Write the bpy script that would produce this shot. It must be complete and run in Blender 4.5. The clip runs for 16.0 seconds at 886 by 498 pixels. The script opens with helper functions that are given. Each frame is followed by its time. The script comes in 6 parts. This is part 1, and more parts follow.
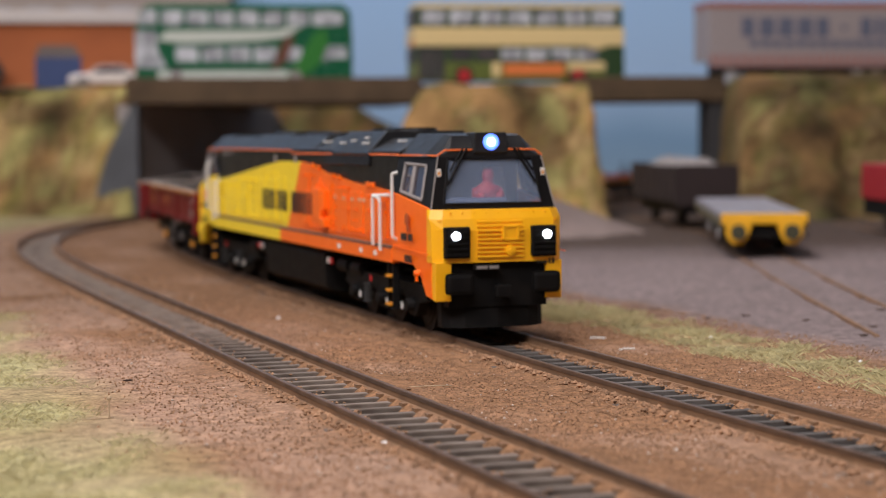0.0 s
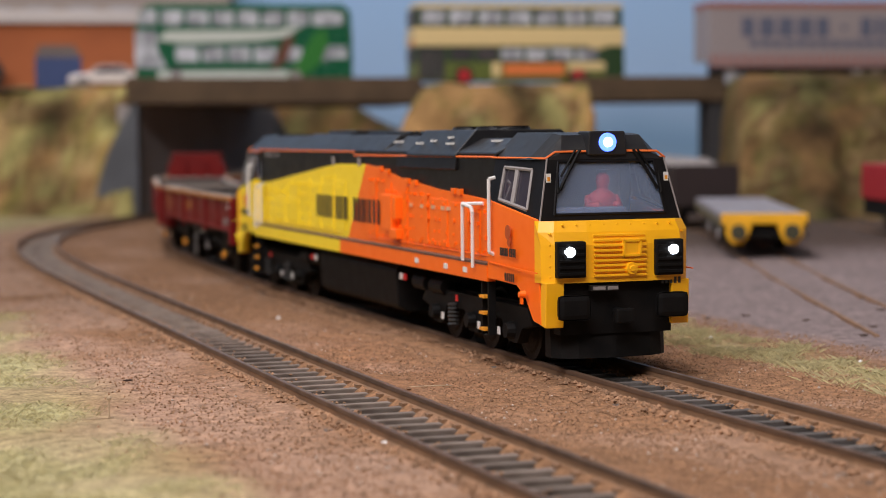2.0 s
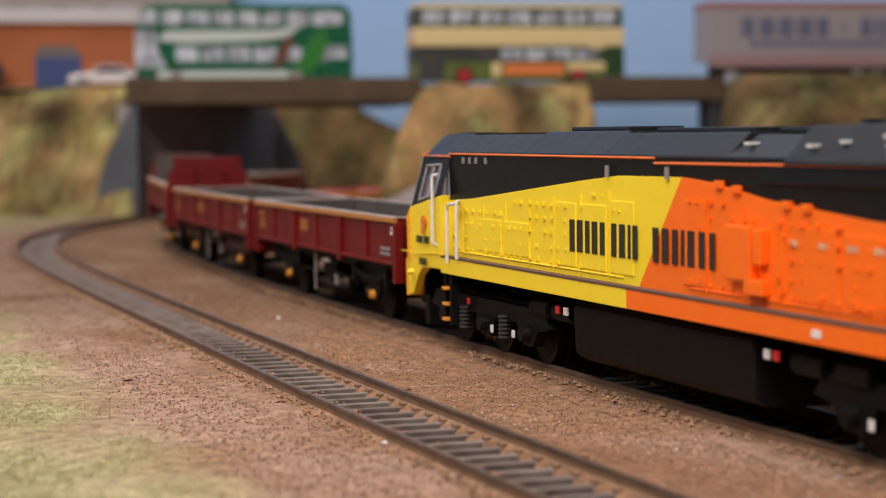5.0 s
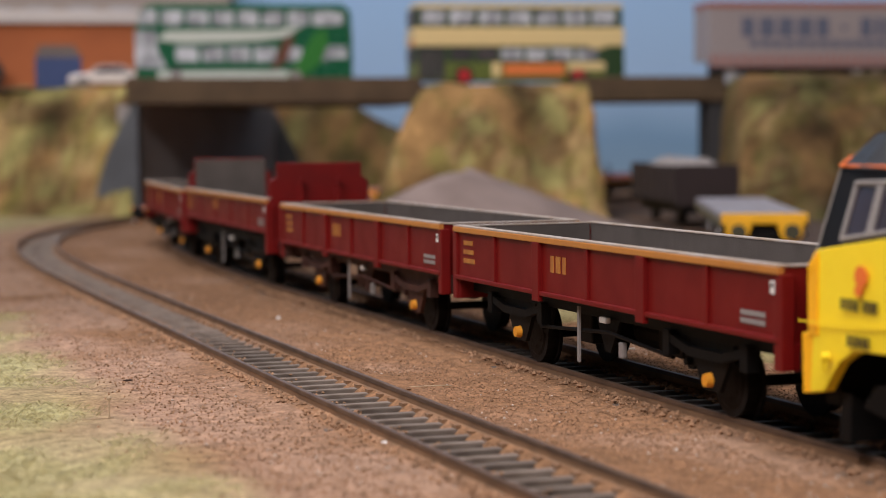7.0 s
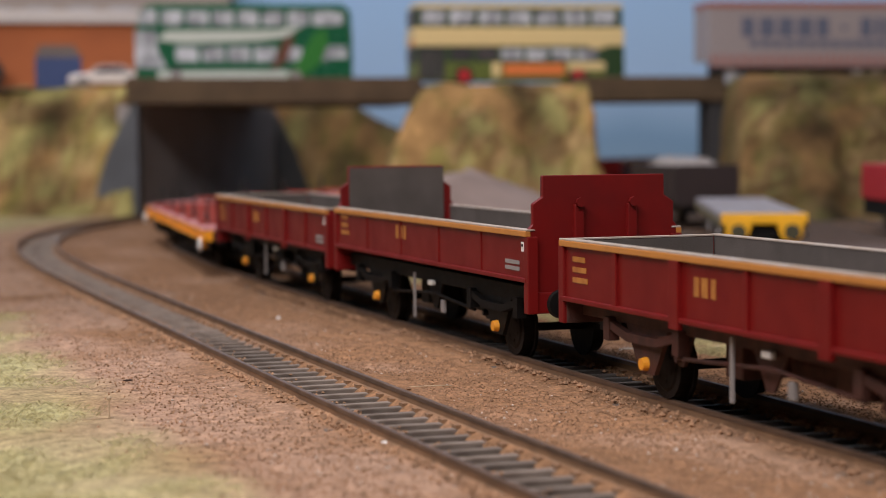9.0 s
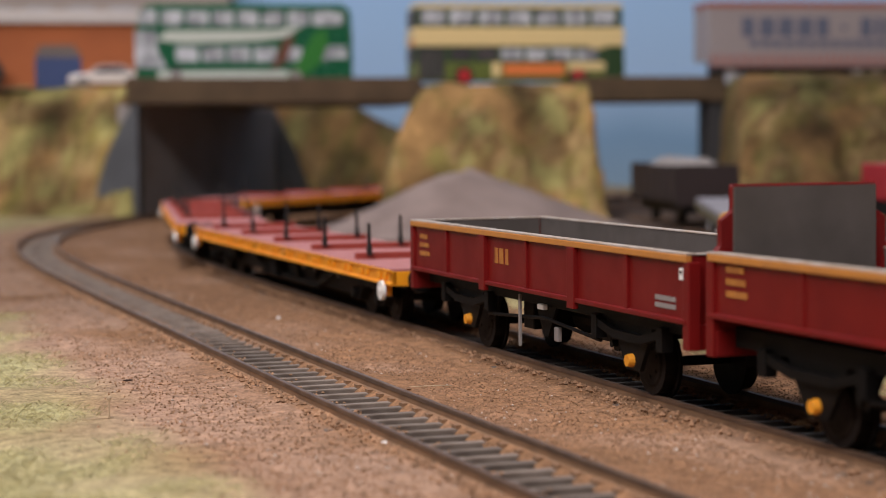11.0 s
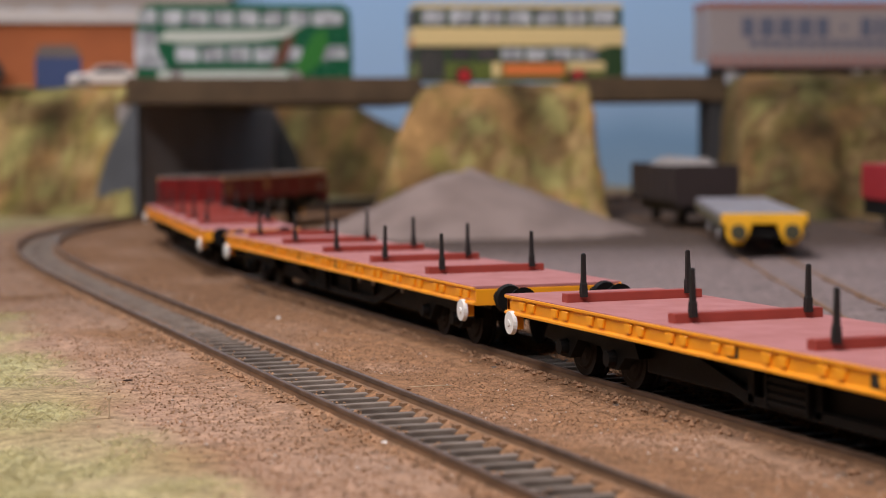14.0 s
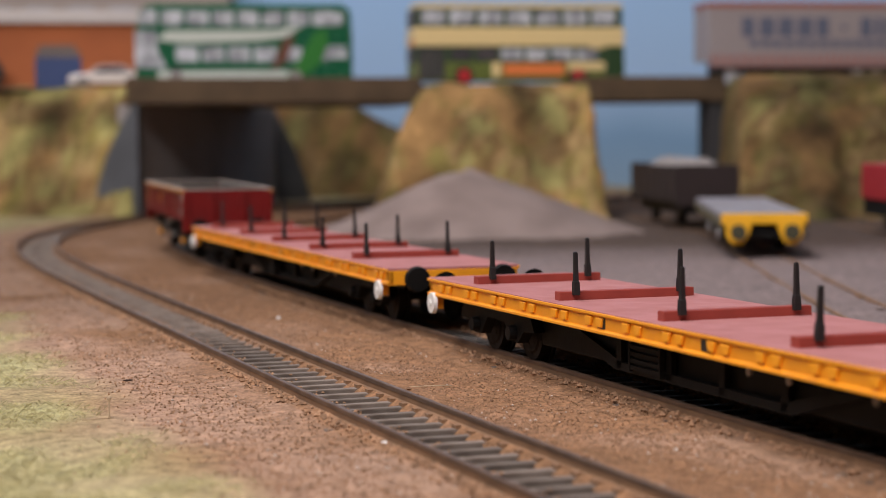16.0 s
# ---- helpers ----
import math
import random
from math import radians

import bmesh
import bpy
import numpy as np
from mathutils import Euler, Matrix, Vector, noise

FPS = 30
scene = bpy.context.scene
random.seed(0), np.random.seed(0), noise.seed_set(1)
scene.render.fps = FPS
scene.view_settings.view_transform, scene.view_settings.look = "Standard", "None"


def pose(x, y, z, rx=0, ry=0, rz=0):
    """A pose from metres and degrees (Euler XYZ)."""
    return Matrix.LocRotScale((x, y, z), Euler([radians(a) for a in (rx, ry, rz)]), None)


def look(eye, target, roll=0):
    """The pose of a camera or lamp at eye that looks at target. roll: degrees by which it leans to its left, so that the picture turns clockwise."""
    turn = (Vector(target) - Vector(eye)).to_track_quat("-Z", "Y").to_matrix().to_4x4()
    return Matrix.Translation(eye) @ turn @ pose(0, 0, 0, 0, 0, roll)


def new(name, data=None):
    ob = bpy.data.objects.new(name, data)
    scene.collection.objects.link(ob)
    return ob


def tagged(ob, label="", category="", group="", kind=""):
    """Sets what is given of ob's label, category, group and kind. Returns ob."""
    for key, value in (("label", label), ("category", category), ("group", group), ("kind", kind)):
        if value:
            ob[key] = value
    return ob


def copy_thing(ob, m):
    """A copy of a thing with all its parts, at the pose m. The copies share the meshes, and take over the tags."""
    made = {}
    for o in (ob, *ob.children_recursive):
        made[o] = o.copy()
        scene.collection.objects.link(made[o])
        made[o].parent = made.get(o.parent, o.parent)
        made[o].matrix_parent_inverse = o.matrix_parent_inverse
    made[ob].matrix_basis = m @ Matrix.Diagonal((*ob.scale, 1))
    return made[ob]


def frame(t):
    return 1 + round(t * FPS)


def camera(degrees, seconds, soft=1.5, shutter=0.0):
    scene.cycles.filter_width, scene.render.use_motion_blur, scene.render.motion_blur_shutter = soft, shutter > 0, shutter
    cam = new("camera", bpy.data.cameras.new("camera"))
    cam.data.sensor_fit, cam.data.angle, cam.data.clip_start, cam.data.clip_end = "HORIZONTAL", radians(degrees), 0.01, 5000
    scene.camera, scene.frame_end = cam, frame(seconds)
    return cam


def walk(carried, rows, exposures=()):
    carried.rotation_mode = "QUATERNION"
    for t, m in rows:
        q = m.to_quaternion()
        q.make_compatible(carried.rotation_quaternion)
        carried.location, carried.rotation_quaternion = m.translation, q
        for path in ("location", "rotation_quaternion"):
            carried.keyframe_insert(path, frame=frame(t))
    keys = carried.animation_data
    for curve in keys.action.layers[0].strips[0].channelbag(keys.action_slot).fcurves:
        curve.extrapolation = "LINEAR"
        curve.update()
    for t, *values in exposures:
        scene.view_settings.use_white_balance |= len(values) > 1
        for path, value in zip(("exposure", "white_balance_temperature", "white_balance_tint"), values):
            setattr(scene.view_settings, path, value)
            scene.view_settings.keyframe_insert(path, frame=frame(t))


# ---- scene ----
# A model railway layout at 1:76; helper lengths are in millimetres, the world in metres.
MM = 0.001
cam = camera(26.109, 16.0, soft=0.7)
eye = Vector((0, 0, 48.76)) * MM
aim = eye + Vector((0, math.cos(radians(3.457)), -math.sin(radians(3.457))))
walk(cam, [(0, look(eye, aim, -0.5)), (16, look(eye, aim, -0.5))], exposures=[(0, 0.0), (16, 0.0)])
cam.data.dof.use_dof = True
cam.data.dof.focus_distance = 0.385
cam.data.dof.aperture_fstop = 24.0

# ---- light: strip lights of the hall above the layout ----
world = bpy.data.worlds.new("hall_air")
scene.world = world
world.use_nodes = True
world.node_tree.nodes["Background"].inputs[0].default_value = (1.0, 0.94, 0.91, 1)
world.node_tree.nodes["Background"].inputs[1].default_value = 0.3


def hall_light(x, y, z, sx, sy, watts, aim_at):
    lamp = bpy.data.lights.new("hall_light", "AREA")
    lamp.shape, lamp.size, lamp.size_y, lamp.energy, lamp.color = "RECTANGLE", sx, sy, watts, (1.0, 0.942, 0.965)
    ob = new("hall_light", lamp)
    ob.matrix_world = look((x, y, z), aim_at)


hall_light(-0.5, -0.55, 1.1, 1.6, 0.3, 28.5, (0, 0.6, 0))
hall_light(-0.4, 0.85, 1.5, 1.2, 0.3, 17, (0, 0.9, 0))


# ---- materials ----
def mat(name, color, rough=0.6, metal=0.0, second=None, scale=300.0, mix=0.35, bump=0.15, fine=2500.0, spec=0.5,
        emit=None, power=0.0, alpha_glass=False, coat=0.0, per_object=0.0):
    m = bpy.data.materials.new(name)
    m.use_nodes = True
    nt = m.node_tree
    b = nt.nodes["Principled BSDF"]
    b.inputs["Roughness"].default_value = rough
    b.inputs["Metallic"].default_value = metal
    b.inputs["Specular IOR Level"].default_value = spec
    b.inputs["Coat Weight"].default_value = coat
    if emit:
        b.inputs["Base Color"].default_value = (*color, 1)
        b.inputs["Emission Color"].default_value = (*emit, 1)
        b.inputs["Emission Strength"].default_value = power
        return m
    if alpha_glass:
        clear, gloss = nt.nodes.new("ShaderNodeBsdfTransparent"), nt.nodes.new("ShaderNodeBsdfGlossy")
        gloss.inputs["Roughness"].default_value = rough
        fres, both = nt.nodes.new("ShaderNodeFresnel"), nt.nodes.new("ShaderNodeMixShader")
        fres.inputs["IOR"].default_value = 1.75
        nt.links.new(fres.outputs[0], both.inputs[0])
        # bluish diffuse share put into the pane in place of the light it reflects
        haze, body = nt.nodes.new("ShaderNodeBsdfDiffuse"), nt.nodes.new("ShaderNodeMixShader")
        haze.inputs[0].default_value = (*color, 1)
        body.inputs[0].default_value = 0.16
        nt.links.new(clear.outputs[0], body.inputs[1])
        nt.links.new(haze.outputs[0], body.inputs[2])
        nt.links.new(body.outputs[0], both.inputs[1])
        nt.links.new(gloss.outputs[0], both.inputs[2])
        nt.links.new(both.outputs[0], nt.nodes["Material Output"].inputs[0])
        nt.nodes.remove(b)
        return m
    second = second or tuple(c * 0.65 for c in color)
    tc = nt.nodes.new("ShaderNodeTexCoord")
    n1 = nt.nodes.new("ShaderNodeTexNoise")
    n1.inputs["Scale"].default_value, n1.inputs["Detail"].default_value = scale, 4
    n2 = nt.nodes.new("ShaderNodeTexNoise")
    n2.inputs["Scale"].default_value, n2.inputs["Detail"].default_value = fine, 3
    nt.links.new(tc.outputs["Object"], n1.inputs["Vector"])
    nt.links.new(tc.outputs["Object"], n2.inputs["Vector"])
    ramp = nt.nodes.new("ShaderNodeMapRange")
    ramp.inputs[1].default_value, ramp.inputs[2].default_value = 0.38, 0.68
    ramp.inputs[3].default_value, ramp.inputs[4].default_value = 0.0, mix
    nt.links.new(n1.outputs["Fac"], ramp.inputs[0])
    mx = nt.nodes.new("ShaderNodeMix")
    mx.data_type = "RGBA"
    mx.inputs[6].default_value, mx.inputs[7].default_value = (*color, 1), (*second, 1)
    nt.links.new(ramp.outputs[0], mx.inputs[0])
    last = mx.outputs[2]
    if per_object:
        oi = nt.nodes.new("ShaderNodeObjectInfo")
        r2 = nt.nodes.new("ShaderNodeMapRange")
        r2.inputs[3].default_value, r2.inputs[4].default_value = 1 - per_object, 1 + per_object
        nt.links.new(oi.outputs["Random"], r2.inputs[0])
        hs = nt.nodes.new("ShaderNodeHueSaturation")
        nt.links.new(r2.outputs[0], hs.inputs["Value"])
        nt.links.new(last, hs.inputs["Color"])
        last = hs.outputs[0]
    nt.links.new(last, b.inputs["Base Color"])
    rr = nt.nodes.new("ShaderNodeMapRange")
    rr.inputs[3].default_value, rr.inputs[4].default_value = max(rough - 0.12, 0.03), min(rough + 0.12, 1)
    nt.links.new(n1.outputs["Fac"], rr.inputs[0])
    nt.links.new(rr.outputs[0], b.inputs["Roughness"])
    bp = nt.nodes.new("ShaderNodeBump")
    bp.inputs["Strength"].default_value, bp.inputs["Distance"].default_value = bump, 0.0003
    nt.links.new(n2.outputs["Fac"], bp.inputs["Height"])
    nt.links.new(bp.outputs[0], b.inputs["Normal"])
    return m


def attr_mat(name, rough=0.95, bump=0.5, fine=1800.0, spread=0.35, coarse=260.0):
    """Colour from the mesh's own colour layer, broken up by two scales of noise."""
    m = bpy.data.materials.new(name)
    m.use_nodes = True
    nt = m.node_tree
    b = nt.nodes["Principled BSDF"]
    b.inputs["Roughness"].default_value = rough
    b.inputs["Specular IOR Level"].default_value = 0.2
    at = nt.nodes.new("ShaderNodeAttribute")
    at.attribute_name = "soil"
    tc = nt.nodes.new("ShaderNodeTexCoord")
    n1 = nt.nodes.new("ShaderNodeTexNoise")
    n1.inputs["Scale"].default_value, n1.inputs["Detail"].default_value = fine, 5
    n2 = nt.nodes.new("ShaderNodeTexNoise")
    n2.inputs["Scale"].default_value, n2.inputs["Detail"].default_value = coarse, 4
    ad = nt.nodes.new("ShaderNodeMath")
    ad.operation = "ADD"
    nt.links.new(tc.outputs["Object"], n1.inputs["Vector"])
    nt.links.new(tc.outputs["Object"], n2.inputs["Vector"])
    nt.links.new(n1.outputs["Fac"], ad.inputs[0])
    nt.links.new(n2.outputs["Fac"], ad.inputs[1])
    mr = nt.nodes.new("ShaderNodeMapRange")
    mr.inputs[1].default_value, mr.inputs[2].default_value = 0.7, 1.3
    mr.inputs[3].default_value, mr.inputs[4].default_value = 1 - spread, 1 + spread
    nt.links.new(ad.outputs[0], mr.inputs[0])
    hs = nt.nodes.new("ShaderNodeHueSaturation")
    nt.links.new(mr.outputs[0], hs.inputs["Value"])
    nt.links.new(at.outputs["Color"], hs.inputs["Color"])
    nt.links.new(hs.outputs[0], b.inputs["Base Color"])
    bp = nt.nodes.new("ShaderNodeBump")
    bp.inputs["Strength"].default_value, bp.inputs["Distance"].default_value = bump, 0.001
    nt.links.new(n1.outputs["Fac"], bp.inputs["Height"])
    nt.links.new(bp.outputs[0], b.inputs["Normal"])
    return m


def grain_mat(name, color, low=0.6, high=1.3):
    """Loose grains: each one a little lighter or darker than the next."""
    m = mat(name, color, 0.9, second=tuple(c * 0.62 for c in color), scale=160, mix=0.6)
    nt = m.node_tree
    b = nt.nodes["Principled BSDF"]
    geo = nt.nodes.new("ShaderNodeNewGeometry")
    mr = nt.nodes.new("ShaderNodeMapRange")
    mr.inputs[3].default_value, mr.inputs[4].default_value = low, high
    nt.links.new(geo.outputs["Random Per Island"], mr.inputs[0])
    hs = nt.nodes.new("ShaderNodeHueSaturation")
    nt.links.new(mr.outputs[0], hs.inputs["Value"])
    nt.links.new(b.inputs["Base Color"].links[0].from_socket, hs.inputs["Color"])
    nt.links.new(hs.outputs[0], b.inputs["Base Color"])
    return m


YELLOW = mat("bodywork_yellow", (0.95, 0.70, 0.025), 0.42, second=(0.86, 0.60, 0.02), mix=0.25, bump=0.03, spec=0.38)
NOSE = mat("warning_yellow", (0.95, 0.46, 0.008), 0.38, second=(0.86, 0.39, 0.008), mix=0.25, bump=0.03)
ORANGE = mat("bodywork_orange", (0.98, 0.165, 0.006), 0.42, second=(0.88, 0.13, 0.006), mix=0.25, bump=0.03, spec=0.38)
BLACK = mat("bodywork_black", (0.008, 0.0075, 0.008), 0.4, second=(0.014, 0.012, 0.012), mix=0.5, bump=0.05, spec=0.14)
ROOF = mat("roof_grey_black", (0.014, 0.014, 0.016), 0.42, second=(0.026, 0.025, 0.024), mix=0.6, bump=0.08, spec=0.34)
FRAME = mat("underframe_black", (0.0045, 0.0043, 0.0043), 0.6, second=(0.013, 0.0105, 0.009), mix=0.4, bump=0.15, spec=0.14)
FRAME_RUST = mat("underframe_rusty", (0.07, 0.02, 0.013), 0.7, second=(0.03, 0.014, 0.01), mix=0.7, bump=0.2)
SPRING = mat("spring_steel", (0.04, 0.038, 0.036), 0.45, metal=0.3, mix=0.3)
WHITE = mat("white_paint", (0.75, 0.73, 0.7), 0.45, mix=0.2, bump=0.03)
SILVER = mat("window_frame_silver", (0.27, 0.245, 0.235), 0.5, metal=0.1, mix=0.2, bump=0.03)
LINE = mat("orange_lining", (0.8, 0.17, 0.03), 0.45, mix=0.1, bump=0.0)
LETTER = mat("lettering_black", (0.02, 0.018, 0.016), 0.5, mix=0.1, bump=0.0)
AMBER = mat("amber_paint", (0.8, 0.32, 0.02), 0.5, mix=0.3)
REDBIT = mat("red_paint", (0.6, 0.02, 0.02), 0.45, mix=0.2)
BLUELAMP = mat("top_headlight_glow", (0.6, 0.7, 1), emit=(0.55, 0.7, 1.0), power=7.0)
# glow colour for the halo seen round the top headlight
BLUEHALO = mat("top_headlight_halo", (0.2, 0.3, 1), emit=(0.06, 0.16, 1.0), power=3.0)
LAMPCORE = mat("headlight_glow", (1, 1, 1), emit=(0.82, 0.9, 1.0), power=9.0)
GLASS = mat("cab_glass", (0.42, 0.53, 0.75), 0.08, alpha_glass=True)
DARKGLASS = mat("tinted_glass", (0.035, 0.03, 0.045), 0.12, mix=0.3, bump=0.0, coat=0.6)
CABIN = mat("cab_interior", (0.50, 0.51, 0.58), 0.6)
DESK = mat("cab_desk_blue", (0.09, 0.11, 0.19), 0.6)
FIGURE = mat("figure_red", (0.42, 0.012, 0.018), 0.6)
MAROON = mat("wagon_maroon", (0.15, 0.0038, 0.0034), 0.5, second=(0.115, 0.0032, 0.003), scale=120, mix=0.6, bump=0.06, spec=0.3)
MAROON_DARK = mat("wagon_maroon_end", (0.15, 0.0036, 0.0034), 0.5, second=(0.1, 0.003, 0.003), scale=120, mix=0.6, bump=0.06, spec=0.3)
GOLDTEXT = mat("wagon_gold_lettering", (0.42, 0.17, 0.03), 0.55, second=(0.25, 0.07, 0.02), scale=400, mix=0.6, bump=0.05)
GOLD = mat("wagon_gold_lining", (0.48, 0.19, 0.035), 0.5, second=(0.36, 0.15, 0.04), scale=200, mix=0.5, bump=0.05)
WAGGREY = mat("wagon_inside_grey", (0.088, 0.072, 0.064), 0.8, second=(0.06, 0.049, 0.042), scale=90, mix=0.8, bump=0.2)
RIM = mat("wagon_rim_worn", (0.42, 0.36, 0.32), 0.6, second=(0.3, 0.2, 0.12), scale=300, mix=0.6)
SOLE = mat("flat_wagon_orange", (0.85, 0.33, 0.012), 0.45, second=(0.7, 0.25, 0.02), scale=160, mix=0.45, bump=0.05)
DECK = mat("flat_deck_pink_red", (0.42, 0.165, 0.16), 0.75, second=(0.34, 0.12, 0.11), scale=150, mix=0.7, bump=0.15)
BOLSTER = mat("bolster_red", (0.30, 0.045, 0.03), 0.6, second=(0.22, 0.03, 0.02), scale=200, mix=0.5, bump=0.1)
STAKE = mat("stake_black", (0.008, 0.007, 0.0068), 0.6, mix=0.4)
TYRE = mat("wheel_steel_rusty", (0.011, 0.008, 0.007), 0.6, second=(0.006, 0.005, 0.0045), mix=0.6, spec=0.16)
RAILTOP = mat("rail_head_steel", (0.13, 0.078, 0.05), 0.5, metal=0.2, second=(0.07, 0.042, 0.028), scale=150, mix=0.6, bump=0.05)
RAILRUST = mat("rail_web_rust", (0.235, 0.128, 0.066), 0.85, second=(0.13, 0.072, 0.038), scale=120, mix=0.7, bump=0.3)
SLEEPER = mat("sleeper_plastic_weathered", (0.19, 0.15, 0.122), 0.85, second=(0.10, 0.072, 0.055), scale=250, mix=0.75, bump=0.4, per_object=0.25)
SLEEPER_DARK = mat("sleeper_plastic_dark", (0.12, 0.105, 0.095), 0.8, second=(0.05, 0.04, 0.034), scale=250, mix=0.8, bump=0.4, per_object=0.3)
BALLAST = mat("ballast_black", (0.016, 0.013, 0.012), 0.9, second=(0.04, 0.032, 0.028), scale=900, mix=0.8, bump=0.8)
GROUND = attr_mat("ground_scatter", bump=0.55, fine=1500.0, spread=0.5, coarse=330.0)
SCENIC = attr_mat("hill_scatter", bump=0.8, fine=500.0, spread=0.4, coarse=90.0)
GRAIN = grain_mat("grains_brown", (0.345, 0.195, 0.108))
STRAW = mat("dry_straw", (0.46, 0.34, 0.22), 0.8, mix=0.5)
TWIG = mat("twig_brown", (0.07, 0.04, 0.028), 0.9, mix=0.6)
PALE = mat("grains_pale", (0.6, 0.52, 0.45), 0.8, mix=0.4)
GRASS = grain_mat("static_grass", (0.56, 0.50, 0.27), 0.75, 1.25)
CONCRETE = mat("bridge_concrete", (0.105, 0.066, 0.034), 0.85, second=(0.06, 0.038, 0.021), scale=40, mix=0.8, bump=0.4, fine=700)
ABUT = mat("abutment_brown", (0.28, 0.25, 0.24), 0.9, second=(0.20, 0.18, 0.175), scale=25, mix=0.8, bump=0.3, fine=500)
PIER = mat("pier_dark_grey", (0.042, 0.04, 0.042), 0.9, second=(0.025, 0.023, 0.023), scale=25, mix=0.8, bump=0.3, fine=500)
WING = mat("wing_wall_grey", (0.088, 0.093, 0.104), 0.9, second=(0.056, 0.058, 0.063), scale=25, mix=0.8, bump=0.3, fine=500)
ROADMAT = mat("road_grey", (0.16, 0.15, 0.145), 0.9, second=(0.11, 0.1, 0.1), scale=40, mix=0.6, bump=0.3)
PILE = mat("crushed_stone", (0.245, 0.185, 0.165), 0.95, second=(0.17, 0.125, 0.11), scale=45, mix=0.9, bump=0.9, fine=1300)
SIDEBROWN = mat("wagon_dark_brown", (0.021, 0.010, 0.009), 0.7, second=(0.018, 0.011, 0.01), scale=60, mix=0.7)
SIDEFLAT = mat("flat_deck_grey", (0.27, 0.26, 0.29), 0.7, second=(0.2, 0.18, 0.19), scale=60, mix=0.7)
SIDEYEL = mat("buffer_beam_yellow", (0.82, 0.42, 0.01), 0.5, second=(0.6, 0.3, 0.02), scale=120, mix=0.3)
SIDERED = mat("wagon_bright_red", (0.42, 0.012, 0.02), 0.5, mix=0.3)
STONELOAD = mat("stone_load_grey", (0.3, 0.27, 0.26), 0.95, bump=0.9, mix=0.7)
CREAM = mat("bus_cream", (0.78, 0.60, 0.29), 0.4, mix=0.15, bump=0.02)
BUSGREEN = mat("bus_olive_green", (0.12, 0.15, 0.03), 0.4, mix=0.2, bump=0.02)
BUSDARK = mat("bus_dark_green", (0.025, 0.06, 0.02), 0.4, mix=0.2, bump=0.02)
EMERALD = mat("bus_emerald_green", (0.006, 0.105, 0.045), 0.28, mix=0.2, bump=0.02, coat=0.5)
LEAF = mat("bus_leaf_green", (0.03, 0.19, 0.03), 0.35, mix=0.3, bump=0.02)
BUSWHITE = mat("bus_silver_white", (0.58, 0.62, 0.56), 0.35, mix=0.3, bump=0.02)
# pale blotches painted on the panes stand in for reflections in the glass
PANE = mat("bus_window_reflection", (0.62, 0.64, 0.68), 0.12, second=(0.12, 0.12, 0.14), scale=70, mix=0.9, bump=0)
PANEDARK = mat("bus_window_dark", (0.06, 0.055, 0.06), 0.15, second=(0.12, 0.1, 0.1), scale=70, mix=0.7, bump=0)
ADVERT = mat("bus_advert_orange", (0.75, 0.2, 0.05), 0.5, mix=0.2, bump=0.02)
HUB = mat("bus_wheel_red", (0.5, 0.02, 0.025), 0.4, mix=0.2)
RUBBER = mat("tyre_black", (0.02, 0.02, 0.02), 0.8, mix=0.3)
TRAILER = mat("trailer_grey_mauve", (0.33, 0.285, 0.285), 0.55, second=(0.29, 0.24, 0.24), scale=20, mix=0.5)
TRAILRED = mat("trailer_red_edge", (0.36, 0.14, 0.105), 0.55, mix=0.3)
TRAILPINK = mat("trailer_skirt_pink", (0.34, 0.24, 0.24), 0.55, mix=0.3)
TRAILTEXT = mat("trailer_lettering_slate", (0.12, 0.13, 0.19), 0.6, mix=0.2)
BRICKORANGE = mat("warehouse_orange", (0.38, 0.105, 0.03), 0.8, second=(0.3, 0.085, 0.03), scale=30, mix=0.6)
ROOFWHITE = mat("warehouse_roof_white", (0.55, 0.5, 0.48), 0.7, mix=0.3)
BLUEDOOR = mat("shutter_blue", (0.03, 0.055, 0.16), 0.5, mix=0.3)
GREYDOOR = mat("shutter_grey", (0.14, 0.11, 0.1), 0.6, mix=0.3)
CARWHITE = mat("car_white", (0.72, 0.66, 0.63), 0.25, mix=0.1, bump=0, coat=0.5)
HOUSEGREY = mat("building_stone_grey", (0.36, 0.30, 0.27), 0.85, mix=0.3)
HOUSEPANE = mat("building_window_pale", (0.42, 0.42, 0.46), 0.4, mix=0.3)


